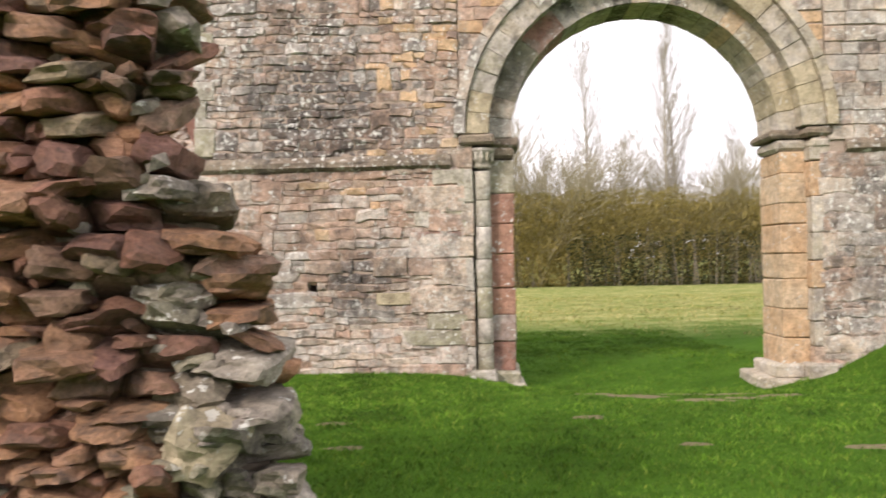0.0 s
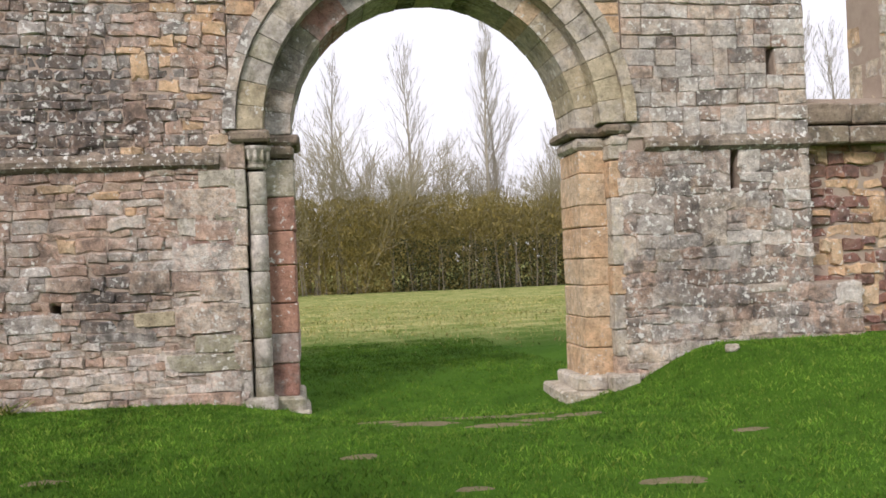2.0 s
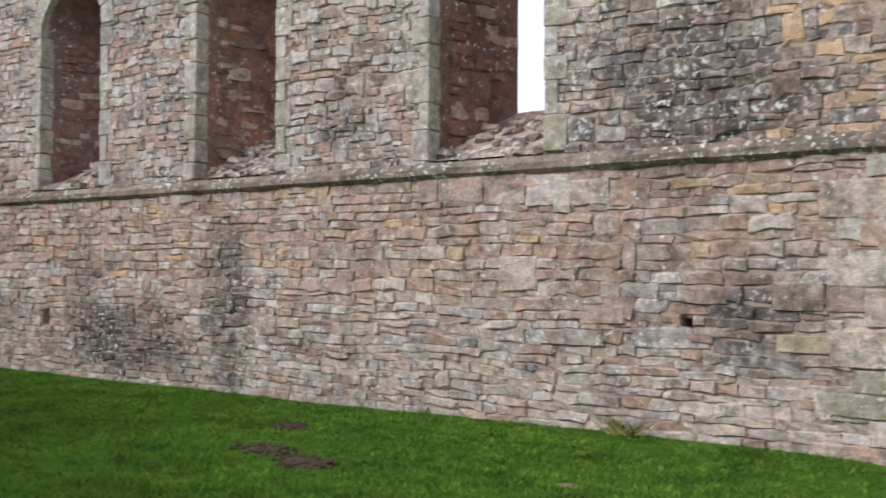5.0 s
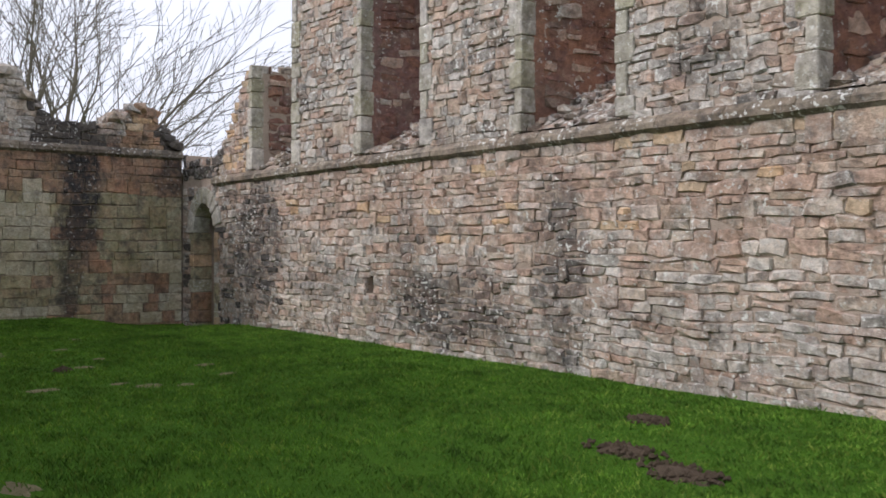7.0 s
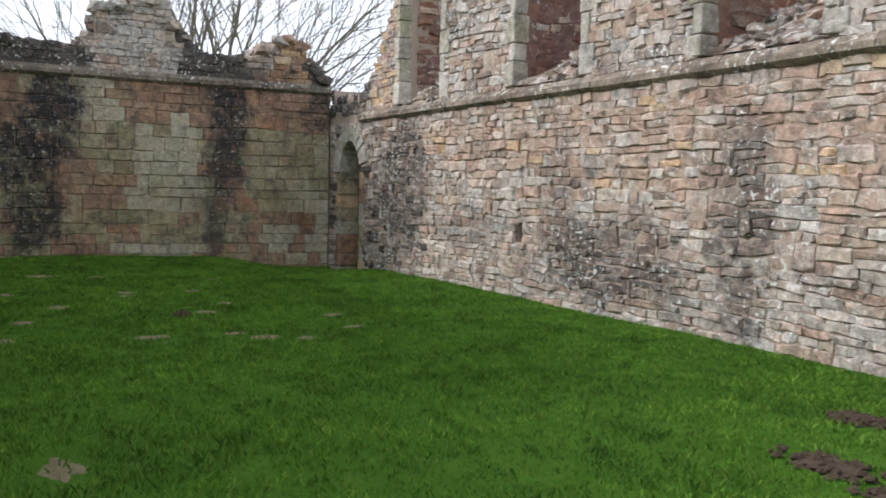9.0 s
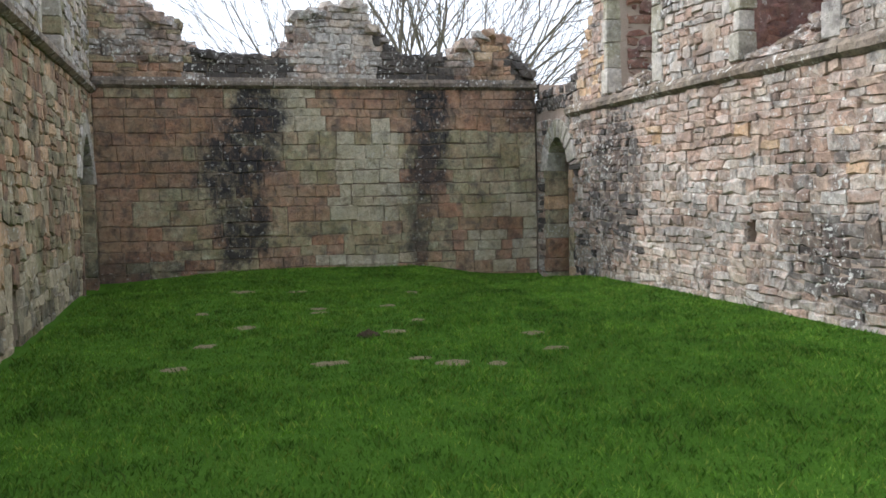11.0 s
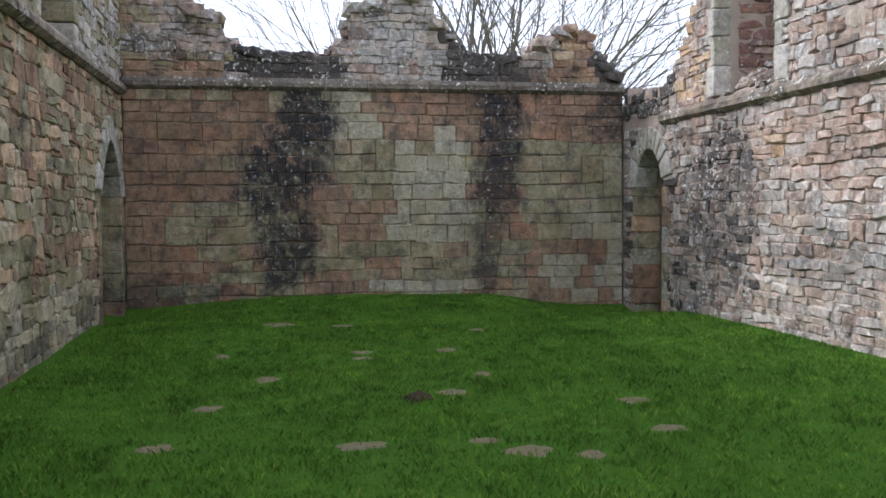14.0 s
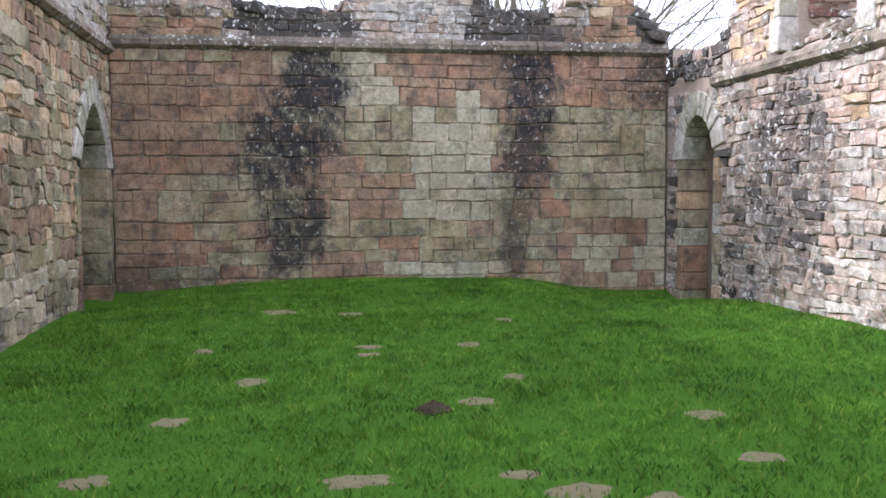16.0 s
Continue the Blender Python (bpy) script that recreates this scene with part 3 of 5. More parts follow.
def wall_north():
    wall = thing("wall_north", "weathered pink and grey rubble stone wall with lichen", "wall", "structure")
    mas, core = Masonry(wall), []
    o, a, n = (0, YN, 0), (1, 0, 0), (0, -1, 0)
    near = lambda x, z: -4.6 < x < 0.6 and z < 2.65
    # lower wall, up to the string course
    face(mas, o, a, n, courses(-0.45, STRING_N + 0.02, 0.075, 0.165), (-18.54, 0.66), solid_n, key_n, near, rough=0.013, core=core)
    for i, (za, zb) in enumerate(courses(-0.40, STRING_N, 0.20, 0.36)):
        x0 = (-0.24 if i % 2 else 0.14) + rng.uniform(-0.1, 0.1)
        mas.lay(o, a, n, (x0 + 0.60) / 2, (za + zb) / 2, 0.60 - x0, zb - za - 0.008, 0.08, key_quoin(x0, zb), "ashlar", True, 0.0, 0.022)
    face(mas, o, a, n, courses(-0.45, STRING_N + 0.10, 0.13, 0.26), (5.04, 8.2), solid_n, key_n, near, "rubble", 0.16, 0.46, 0.004, 0.034, 0.008, core=core)
    # upper wall
    face(mas, o, a, n, courses(STRING_N + 0.18, 7.35, 0.07, 0.17), (-18.54, 0.55), solid_n, key_n, near, lmin=0.12, lmax=0.38, rough=0.015, core=core)
    face(mas, o, a, n, courses(STRING_N + 0.18, 7.35, 0.14, 0.30), (0.55, 5.2), solid_n, key_n, near, "ashlar", 0.16, 0.42, 0.012, 0.06, 0.016, core=core)
    face(mas, o, a, n, courses(STRING_N + 0.24, 7.35, 0.15, 0.23), (5.2, 7.7), solid_n, key_n, near, "ashlar", 0.18, 0.42, 0.006, 0.05, 0.010, core=core)
    core += [(ua, ub, STRING_N + 0.02, STRING_N + 0.18) for ua, ub in runs(-18.54, 2.9, lambda x: solid_n(x, STRING_N + 0.1))]
    core += [(ua, ub, STRING_N + 0.10, STRING_N + 0.24) for ua, ub in runs(2.9, 7.56, lambda x: solid_n(x, STRING_N + 0.17))]
    core.append((-19.5, -18.54, -0.45, 3.0))
    mas.lay(o, a, n, -1.40, 1.02, 0.17, 0.10, 0.07, "pale", "rubble", True, 0.08, -0.01)
    mas.lay(o, a, n, -1.36, 1.235, 0.20, 0.08, 0.07, "pink", "rubble", True, -0.05, 0.0)
    for x, z, w, h, c in BLOCKS:
        mas.lay(o, a, n, x, z, w, h, 0.075, BLOCK_KEYS[c], "ashlar", True, 0.0, 0.014)
    part("wall_core", core_mesh("wall_core", core, o, a, n, 0.027, THICK_N, M["mortar"]), wall, "earthy lime mortar core")
    mas.finish()
    mas = Masonry(wall, 0)
    face(mas, (0, YN + THICK_N, 0), a, (0, 1, 0), courses(-0.4, 7.3, 0.2, 0.36), (-19.4, 7.5), solid_n, lambda x, z: rng.choice(["grey", "lichen", "pink"]), near, lmin=0.3, lmax=0.8)
    mas.finish("outer_masonry")
    # string course, in lengths
    for ua, ub, zs in ((-17.0, 0.42, STRING_N), (5.42, 7.56, STRING_N + 0.08)):
        u = ua
        while u < ub - 0.05:
            w = min(rng.uniform(0.45, 0.95), ub - u)
            string_stone(wall, (u + w / 2, YN - 0.022, zs), w - 0.005, 0)
            u += w
    return wall


def string_stone(owner, at, length, turn, key="string"):
    """A length of string course: chamfered above and below."""
    bm = bmesh.new()
    prof = [(0.30, 0.0), (0.02, 0.0), (-0.045, 0.05), (-0.045, 0.115), (0.02, 0.19), (0.30, 0.19)]
    j = [rng.uniform(-0.010, 0.010) for _ in prof]
    a = [bm.verts.new((-length / 2, y + j[i], z)) for i, (y, z) in enumerate(prof)]
    b = [bm.verts.new((length / 2, y + j[-1 - i] * 0.7, z + rng.uniform(-.006, .006))) for i, (y, z) in enumerate(prof)]
    for i in range(len(prof)):
        k = (i + 1) % len(prof)
        bm.faces.new((a[i], a[k], b[k], b[i]))
    bm.faces.new(a)
    bm.faces.new(b)
    ob = part("string_stone", bm_mesh("string_stone", bm, M[key]), owner)
    ob.location, ob.rotation_euler = at, (0, 0, turn)


north = wall_north()


def wedge(r0, r1, depth, ang, mat, bevel=0.014, seed=0, roll=0.0):
    """One voussoir about the y axis, centred on straight up; roll rounds its lower front edge."""
    r = random.Random(seed)
    bm = bmesh.new()
    h = ang / 2
    pts = [(r0, -h), (r1, -h), (r1, 0), (r1, h), (r0, h), (r0, 0)]
    v = [[bm.verts.new(((rad + r.uniform(-.006, .006)) * math.sin(t), y + r.uniform(-.008, .008), (rad + r.uniform(-.006, .006)) * math.cos(t))) for rad, t in pts] for y in (0, depth)]
    bm.faces.new(v[0])
    bm.faces.new(v[1][::-1])
    for i in range(6):
        k = (i + 1) % 6
        bm.faces.new((v[0][i], v[0][k], v[1][k], v[1][i]))
    bmesh.ops.bevel(bm, geom=[e for e in bm.edges if not e.is_boundary], offset=bevel, segments=1, affect='EDGES')
    return bm_mesh("voussoir", bm, mat)


def ring(owner, cx, cz, r0, r1, y, depth, n, mats, name="voussoir", a0=-math.pi / 2, a1=math.pi / 2, variants=4, gap=0.004):
    step = (a1 - a0) / n
    kinds = {(m, s): wedge(r0, r1, depth, step - gap / r1, M[m], 0.007, s) for m in set(mats) for s in range(variants)}
    for i in range(n):
        t = a0 + (i + 0.5) * step
        ob = part(name, kinds[mats[i * len(mats) // n], rng.randrange(variants)], owner)
        ob.matrix_local = Matrix.Translation((cx, y + rng.uniform(-.008, .008), cz)) @ Matrix.Rotation(t, 4, 'Y')


def lathe(profile, mat, n=20, smooth=True):
    verts, faces = [], []
    for r, z in profile:
        for i in range(n):
            t = 2 * math.pi * i / n
            verts.append((r * math.cos(t), r * math.sin(t), z))
    for j in range(len(profile) - 1):
        for i in range(n):
            k = (i + 1) % n
            faces.append((j * n + i, j * n + k, (j + 1) * n + k, (j + 1) * n + i))
    faces.append(tuple(range(n))[::-1])
    faces.append(tuple((len(profile) - 1) * n + i for i in range(n)))
    return mesh_of("turned", verts, faces, [mat], smooth=smooth)


def stack(owner, x, y, sx, sy, z0, z1, mats, lo=0.24, hi=0.42, name="jamb_stone", jitter=0.012):
    z = z0
    while z < z1 - 0.04:
        h = min(rng.uniform(lo, hi), z1 - z)
        if z1 - z - h < 0.12:
            h = z1 - z
        ob = part(name, block(sx, sy, h - 0.008, M[rng.choice(mats)], 0.014, rng.randrange(9999)), owner)
        ob.location = (x + rng.uniform(-jitter, jitter), y + rng.uniform(-jitter, jitter), z + h / 2)
        z += h


def great_arch():
    arch = thing("arch", "round-headed stone archway with two orders of voussoirs", "arch", "structure")
    # grey west to cream east: the sun's shaded and lit sides put into colour
    ring(arch, ARCH_X, ARCH_Z, 2.29, 2.43, YN - 0.075, 0.30, 17, ["grey", "grey", "dressed", "grey", "dressed", "dressed", "cream", "yellow", "cream", "cream", "yellow"], "hood_stone")
    ring(arch, ARCH_X, ARCH_Z, 1.98, 2.285, YN - 0.03, 0.33, 25, ["yellow", "dressed", "dressed", "cream", "dressed", "dressed", "cream", "cream", "dressed", "cream", "yellow", "cream", "cream", "yellow", "cream"])
    ring(arch, ARCH_X + 0.04, ARCH_Z - 0.03, 1.72, 2.03, YN + 0.22, THICK_N - 0.22, 23, ["grey", "dressed", "dressed", "plum", "dressed", "grey", "dressed", "grey", "cream", "cream", "orange", "cream", "cream", "yellow", "cream"])
    ring(arch, ARCH_X, ARCH_Z, 1.99, 2.35, YN + 0.31, THICK_N - 0.31, 14, ["grey"], "backing_stone")
    # west jamb: nook shaft with capital, and the square inner order
    for z0, z1, mat in ((-0.02, 0.72, "plum"), (0.72, 2.30, "red_jamb"), (2.30, 2.74, "dressed")):
        stack(arch, 1.05, YN + 0.66, 0.36, 0.86, z0, z1, [mat], 0.26, 0.46)
    stack(arch, 0.60, YN + 0.24, 0.20, 0.50, -0.12, 2.93, ["dressed", "pink", "pale"], 0.26, 0.5)
    stack(arch, 0.74, YN + 0.74, 0.48, 0.66, -0.3, 3.1, ["grey"], 0.4, 0.6, "backing_stone")
    z = 0.0
    for h in (0.36, 0.33, 0.40, 0.36, 0.42, 0.34, 0.38):
        h = min(h, 2.64 - z)
        if h > 0.05:
            drum = part("shaft_drum", lathe([(0.098, 0), (0.108, 0.012), (0.108, h - 0.018), (0.098, h - 0.006)], M["dressed"], 18), arch)
            drum.location = (0.82, YN + 0.115, z)
        z += h
    cap = part("capital", lathe([(0.100, 0), (0.125, 0.015), (0.125, 0.035), (0.108, 0.05), (0.112, 0.10), (0.135, 0.17), (0.175, 0.23), (0.175, 0.26)], M["dressed"], 8, False), arch, "carved leaf capital")
    cap.location = (0.82, YN + 0.13, 2.62)
    for i in range(7):
        t = math.pi * (0.95 + 0.183 * i)
        leaf = part("capital_leaf", rock(900 + i, M["dressed"], 1, 0.1), cap)
        leaf.matrix_local = Matrix.Translation((0.135 * math.cos(t), 0.135 * math.sin(t), 0.15)) @ Matrix.Rotation(t, 4, 'Z') @ Matrix.Diagonal((0.06, 0.045, 0.17, 1))
    abacus = part("abacus", block(0.46, 0.50, 0.13, M["string"], 0.03, 3), arch)
    abacus.location = (0.76, YN + 0.165, 2.985)
    abacus = part("abacus", block(0.50, 0.90, 0.12, M["string"], 0.035, 4), arch)
    abacus.location = (1.07, YN + 0.67, 2.97)
    abacus = part("capital_block", block(0.40, 0.86, 0.15, M["string"], 0.04, 5), arch)
    abacus.location = (1.05, YN + 0.66, 2.835)
    # east jamb: orange blocks, the shaft gone
    stack(arch, 4.88, YN + 0.66, 0.42, 0.86, -0.02, 2.76, ["orange"], 0.26, 0.40)
    stack(arch, 5.11, YN + 0.30, 0.24, 0.56, -0.1, 2.80, ["cream", "orange", "pink"], 0.28, 0.46)
    stack(arch, 5.2, YN + 0.78, 0.30, 0.62, -0.3, 3.1, ["grey"], 0.4, 0.6, "backing_stone")
    for x, sx, y, sy in ((4.83, 0.56, YN + 0.66, 0.92), (5.10, 0.36, YN + 0.22, 0.52)):
        abacus = part("abacus", block(sx, sy, 0.11, M["string"], 0.035, 7), arch)
        abacus.location = (x, y, 2.985)
        abacus = part("capital_block", block(sx - 0.10, sy - 0.06, 0.15, M["cream"], 0.045, 8), arch)
        abacus.location = (x + 0.02, y, 2.84)
    # plinths
    for x, y, sx, sy, h, zz in ((1.06, YN + 0.62, 0.44, 1.0, 0.22, -0.12), (1.08, YN + 0.60, 0.52, 1.08, 0.24, -0.30), (0.80, YN + 0.10, 0.34, 0.36, 0.16, -0.06), (0.62, YN + 0.1, 0.3, 0.34, 0.3, -0.28),
                                (4.82, YN + 0.62, 0.56, 1.0, 0.20, -0.08), (4.74, YN + 0.55, 0.78, 1.16, 0.26, -0.28), (5.06, YN + 0.12, 0.34, 0.50, 0.34, -0.12), (5.1, YN + 0.2, 0.34, 0.6, 0.3, -0.36)):
        p = part("plinth_stone", block(sx, sy, h, M["cream" if x > 2 else "dressed"], 0.03, rng.randrange(999), 0.02), arch, "worn plinth stone")
        p.location = (x, y, zz)
    return arch


great_arch()


def reveal_mesh(cx, half, out_half, y0, y1, sill0, sill1, spring, outer_half, top):
    """The splayed opening of a window: a solid ring that narrows from the inner face to the outer one."""
    def outline(h, s, n=10):
        pts = [(cx - h, s), (cx - h, spring)]
        pts += [(cx - h * math.cos(math.pi * i / n), spring + h * math.sin(math.pi * i / n)) for i in range(1, n)]
        return pts + [(cx + h, spring), (cx + h, s)]
    verts, faces = [], []
    for h, s, y in ((half, sill0, y0), (out_half, sill1, y1), (half + 0.02, sill0, y1)):
        verts += [(x, y, z) for x, z in outline(h, s)]
    n = len(verts) // 3
    for k in range(2):
        for i in range(n):
            j = (i + 1) % n
            faces.append((k * n + i, k * n + j, (k + 1) * n + j, (k + 1) * n + i))
    return mesh_of("reveal", verts, faces, [M["red"], M["lichen"]], [1 if i % n == n - 1 else 0 for i in range(len(faces))])


def window_opening(cx, half, number):
    win = thing("window_%d" % number, "deep splayed round-headed window opening without glass, red rubble reveals", "window", "structure")
    headless = cx < -14
    y0, y1 = YN + 0.05, YN + THICK_N
    if not headless:
        part("reveal", reveal_mesh(cx, half, 0.20, y0, y1, SILL, SILL + 0.66, SPRING, half, 7), win, "red rubble splay")
    mas = Masonry(win, 120)
    # west splay, laid with broken red stones behind the dressed jamb
    a = Vector((half - 0.20, THICK_N, 0))
    length = a.length
    a.normalize()
    nrm = Vector((a.y, -a.x, 0))
    top = 4.72 if headless else SPRING
    start = Vector((cx - half, YN, 0))
    face(mas, start, a, nrm, courses(SILL - 0.1, top, 0.09, 0.2), (0.3, length - 0.02), lambda u, z: not headless or z < 4.75 - 0.25 * noise.noise((u * 3, z, 2)),
         lambda u, z: "red" if rng.random() < 0.75 else "pink", lambda u, z: True, "rubble", 0.14, 0.4, 0.012, 0.09, 0.03)
    if headless:
        core = core_mesh("reveal", [(0.02, length, SILL - 0.1, 4.6)], start, a, nrm, 0.03, 0.4, M["mortar"])
        part("reveal", core, win, "broken rubble splay")
    # sill of loose rubble
    if headless:
        bm = bmesh.new()
        v = [bm.verts.new((x, y, z)) for x in (cx - half, cx + half) for y, z in ((y0, SILL - 0.3), (y0, SILL), (y1, SILL + 0.45), (y1, SILL - 0.3))]
        for q in ((0, 1, 2, 3), (7, 6, 5, 4), (0, 4, 5, 1), (1, 5, 6, 2), (2, 6, 7, 3), (3, 7, 4, 0)):
            bm.faces.new([v[i] for i in q])
        part("sill", bm_mesh("sill", bm, M["mortar"]), win)
    for i in range(46):
        f = rng.random()
        hw = half + (0.30 - half) * f
        x, y = cx + rng.uniform(-hw, hw), YN + 0.08 + f * (THICK_N - 0.2)
        ob = part("sill_stone", rock(300 + i % 8, M[rng.choice(["lichen", "grey", "lichen", "string"])], 1), win)
        s = rng.uniform(0.12, 0.24)
        ob.matrix_local = Matrix.Translation((x, y, SILL + 0.60 * f - 0.005)) @ Euler((rng.uniform(0.1, .7), rng.uniform(-.25, .25), rng.uniform(0, 6))).to_matrix().to_4x4() @ Matrix.Diagonal((s * 1.3, s, s * 0.6, 1))
    # dressed jambs
    for side in (-1, 1):
        z, i = SILL, 0
        stop = (4.74 if side < 0 else 6.0) if headless else SPRING
        while z < stop - 0.05:
            h = min(rng.uniform(0.22, 0.44), stop - z)
            w, d = (0.15, 0.40) if i % 2 else (0.26, 0.30)
            ob = part("jamb_stone", block(w, d, h - 0.008, M["dressed"], 0.012, rng.randrange(9999)), win, "grey-green dressed quoin")
            turn = math.atan2(0.34, THICK_N) * side
            ob.matrix_local = Matrix.Translation((cx + side * (half + w / 2 - 0.035 - 0.03), YN + d / 2 - 0.022, z + h / 2)) @ Matrix.Rotation(turn * 0.35, 4, 'Z')
            z, i = z + h, i + 1
    if not headless:
        ring(win, cx, SPRING, half - 0.03, half + 0.24, YN - 0.03, 0.3, 9, ["dressed", "grey", "dressed", "grey", "dressed"], "head_stone")
    mas.finish("splay_masonry")


for k, (cx, half) in enumerate(WINDOWS):
    window_opening(cx, half, k + 1)


def pointed_ring(owner, outline, inner, y, depth, sign, mat, n=9, name="hood_stone"):
    """Stones between two curves over a doorway, each a solid piece."""
    for i in range(n):
        a, b = outline(i / n), outline((i + 1) / n - 0.012)
        c, d = inner((i + 1) / n - 0.012), inner(i / n)
        bm = bmesh.new()
        v = [[bm.verts.new((p[0], yy, p[1])) for p in (a, b, c, d)] for yy in (y, y + sign * depth)]
        bm.faces.new(v[0])
        bm.faces.new(v[1][::-1])
        for q in range(4):
            r = (q + 1) % 4
            bm.faces.new((v[0][q], v[0][r], v[1][r], v[1][q]))
        bmesh.ops.bevel(bm, geom=bm.edges[:], offset=0.012, segments=1, affect='EDGES')
        part(name, bm_mesh(name, bm, mat), owner)


def doorway(number, cx, half, spring, apex, y, sign, p, q, label, deep, mats):
    """A small pointed doorway, blocked at the back. sign: which way the wall's body lies."""
    door = thing("door_%d" % number, label, "doorway", "structure")

    def curve(grow):
        def at(f):
            t = -1 + 2 * f
            h = (max(0, 1 - abs(t) ** p)) ** q
            return (cx + t * (half + grow), spring + (apex + grow - spring) * h)
        return at
    pointed_ring(door, curve(0.31), curve(-0.02), y - sign * 0.035, 0.36, sign, M["dressed"], 10)
    for side in (-1, 1):
        z, i = -0.5, 0
        while z < spring - 0.02:
            h = min(rng.uniform(0.25, 0.42), spring - z)
            if spring - z - h < 0.1:
                h = spring - z
            w = 0.16 + 0.06 * (i % 2)
            ob = part("jamb_stone", block(w, 0.40, h - 0.008, M[rng.choice(mats)], 0.012, rng.randrange(9999)), door)
            ob.location = (cx + side * (half + w / 2 - 0.03), y + sign * 0.185, z + h / 2)
            z, i = z + h, i + 1
    mas = Masonry(door, 100)
    core = []
    face(mas, (0, y + sign * deep, 0), (1, 0, 0), (0, -sign, 0), courses(-0.5, apex + 0.2, 0.2, 0.34), (cx - half - 0.1, cx + half + 0.1), lambda u, z: True,
         lambda u, z: rng.choice(mats), lambda u, z: True, "ashlar", 0.25, 0.5, core=core)
    part("blocking", core_mesh("blocking", core, (0, y + sign * deep, 0), (1, 0, 0), (0, -sign, 0), 0.03, 0.2, M["mortar"]), door)
    mas.finish()


doorway(1, -17.45, 0.52, 1.72, 2.32, YN, 1, 1.7, 0.5, "blocked pointed stone doorway with dressed hood beside the corner", 0.55, ["ashlar", "orange", "dressed", "ashlar_red"])
doorway(2, -17.40, 0.78, 1.62, 2.42, YS, -1, 1.5, 0.75, "narrow pointed stone doorway in deep shade", 0.7, ["ashlar", "ashlar", "ashlar_red"])


# ---------------------------------------------------------------- the broken wall east of the arch
def wall_east_piece():
    wall = thing("wall_north_east", "broken red rubble wall with a tall window gap", "wall", "structure")
    mas, core = Masonry(wall, 200), []
    o, a, n = (0, YN + 0.30, 0), (1, 0, 0), (0, -1, 0)
    face(mas, o, a, n, courses(0.0, 2.78, 0.10, 0.2), (7.56, 13.0), lambda u, z: True, lambda u, z: "red" if rng.random() < .6 else "orange", lambda u, z: u < 10, "rubble", 0.15, 0.45, 0.014, 0.12, 0.04, core=core)
    face(mas, o, a, n, courses(3.36, 7.2, 0.16, 0.26), (7.56, 13.0), lambda u, z: not 7.70 < u < 8.80, lambda u, z: "cream" if rng.random() < .6 else "grey", lambda u, z: False, "ashlar", 0.25, 0.5, 0.012, 0.08, 0.012, core=core)
    core.append((7.56, 13.0, 2.78, 3.36))
    face(mas, (8.80, YN + 0.3, 0), (0, 1, 0), (-1, 0, 0), courses(3.36, 7.2, 0.2, 0.32), (0.0, 0.75), lambda u, z: True, lambda u, z: "cream" if rng.random() < .6 else "orange", lambda u, z: True, "ashlar", 0.25, 0.5, 0.010, 0.05, 0.01)
    part("wall_core", core_mesh("wall_core", core, o, a, n, 0.04, 0.75, M["mortar"]), wall)
    for z, out in ((2.86, 0.10), (3.14, 0.02)):
        u = 7.56
        while u < 12.6:
            w = rng.uniform(0.5, 0.95)
            ob = part("sill_slab", block(w - 0.012, 0.6, 0.26 if z > 3 else 0.22, M["string"], 0.02, rng.randrange(999), 0.015), wall)
            ob.location = (u + w / 2, YN + 0.42 - out, z)
            u += w
    mas.finish()


wall_east_piece()


# ---------------------------------------------------------------- west wall
TOP_W = ([2.2, 3.2, 3.5, 3.72, 3.74, 3.94, 4.2, 4.27, 4.62, 4.66, 4.80, 5.2, 6.12, 6.35, 6.52, 6.58, 6.60, 7.15, 7.2, 7.53, 7.85, 7.95, 8.08, 8.3, 8.46, 9.43, 9.5, 9.72, 9.9, 9.94, 10.44, 10.5, 10.64, 10.85, 11.1, 12.2],
         [5.4, 5.3, 5.02, 4.98, 4.82, 4.78, 4.55, 4.42, 4.35, 4.08, 3.95, 3.84, 3.83, 3.95, 4.0, 4.15, 4.60, 4.62, 4.78, 4.82, 4.74, 4.40, 4.20, 4.0, 3.84, 3.85, 4.0, 4.12, 4.15, 4.27, 4.27, 4.0, 3.85, 3.6, 3.40, 3.2])


def key_w(y, z):
    n1 = noise.noise((y * 0.7, z * 0.7, 21.0))
    r = min(0.99, max(0.0, 0.5 + 0.9 * noise.noise((y * 1.1, z * 1.6, 5.0)) + rng.uniform(-0.22, 0.22)))
    if z > STRING_W + 0.1:
        if y < 4.8:
            return "lichen" if r < 0.55 else ("ashlar" if r < 0.75 else "ashlar_red")
        if 6.45 < y < 8.0:
            return "grey" if r < 0.6 else "lichen"
        if 9.5 < y < 10.5:
            return "ashlar_red" if r < 0.65 else ("orange" if r < 0.7 else "lichen")
        return "black" if r < 0.85 else "lichen"
    if 6.1 < y < 6.9 and z > 2.55:
        return "ashlar_pale"
    if z > 2.55 + 0.25 * n1 and y > 6.2:
        return "ashlar_red" if r < 0.85 else "ashlar"
    if 7.2 < y < 8.5 and 1.0 < z < 2.55:
        return "ashlar_pale" if r < 0.9 else "ashlar"
    if y > 9.4 and z > 0.95:
        return "ashlar" if r < 0.75 else "ashlar_pale"
    if y > 9.4:
        return "ashlar_red" if r < 0.6 + n1 else "ashlar_pale"
    if 6.0 < y < 8.5 and z < 0.32:
        return "ashlar_pale" if r < 0.6 else "ashlar_red"
    if y < 4.9:
        return "ashlar_red" if r < 0.66 + 0.4 * n1 else "ashlar"
    if z < 1.0:
        return "ashlar" if r < 0.6 + n1 else "ashlar_red"
    return "ashlar_red" if r < 0.5 + n1 else "ashlar"


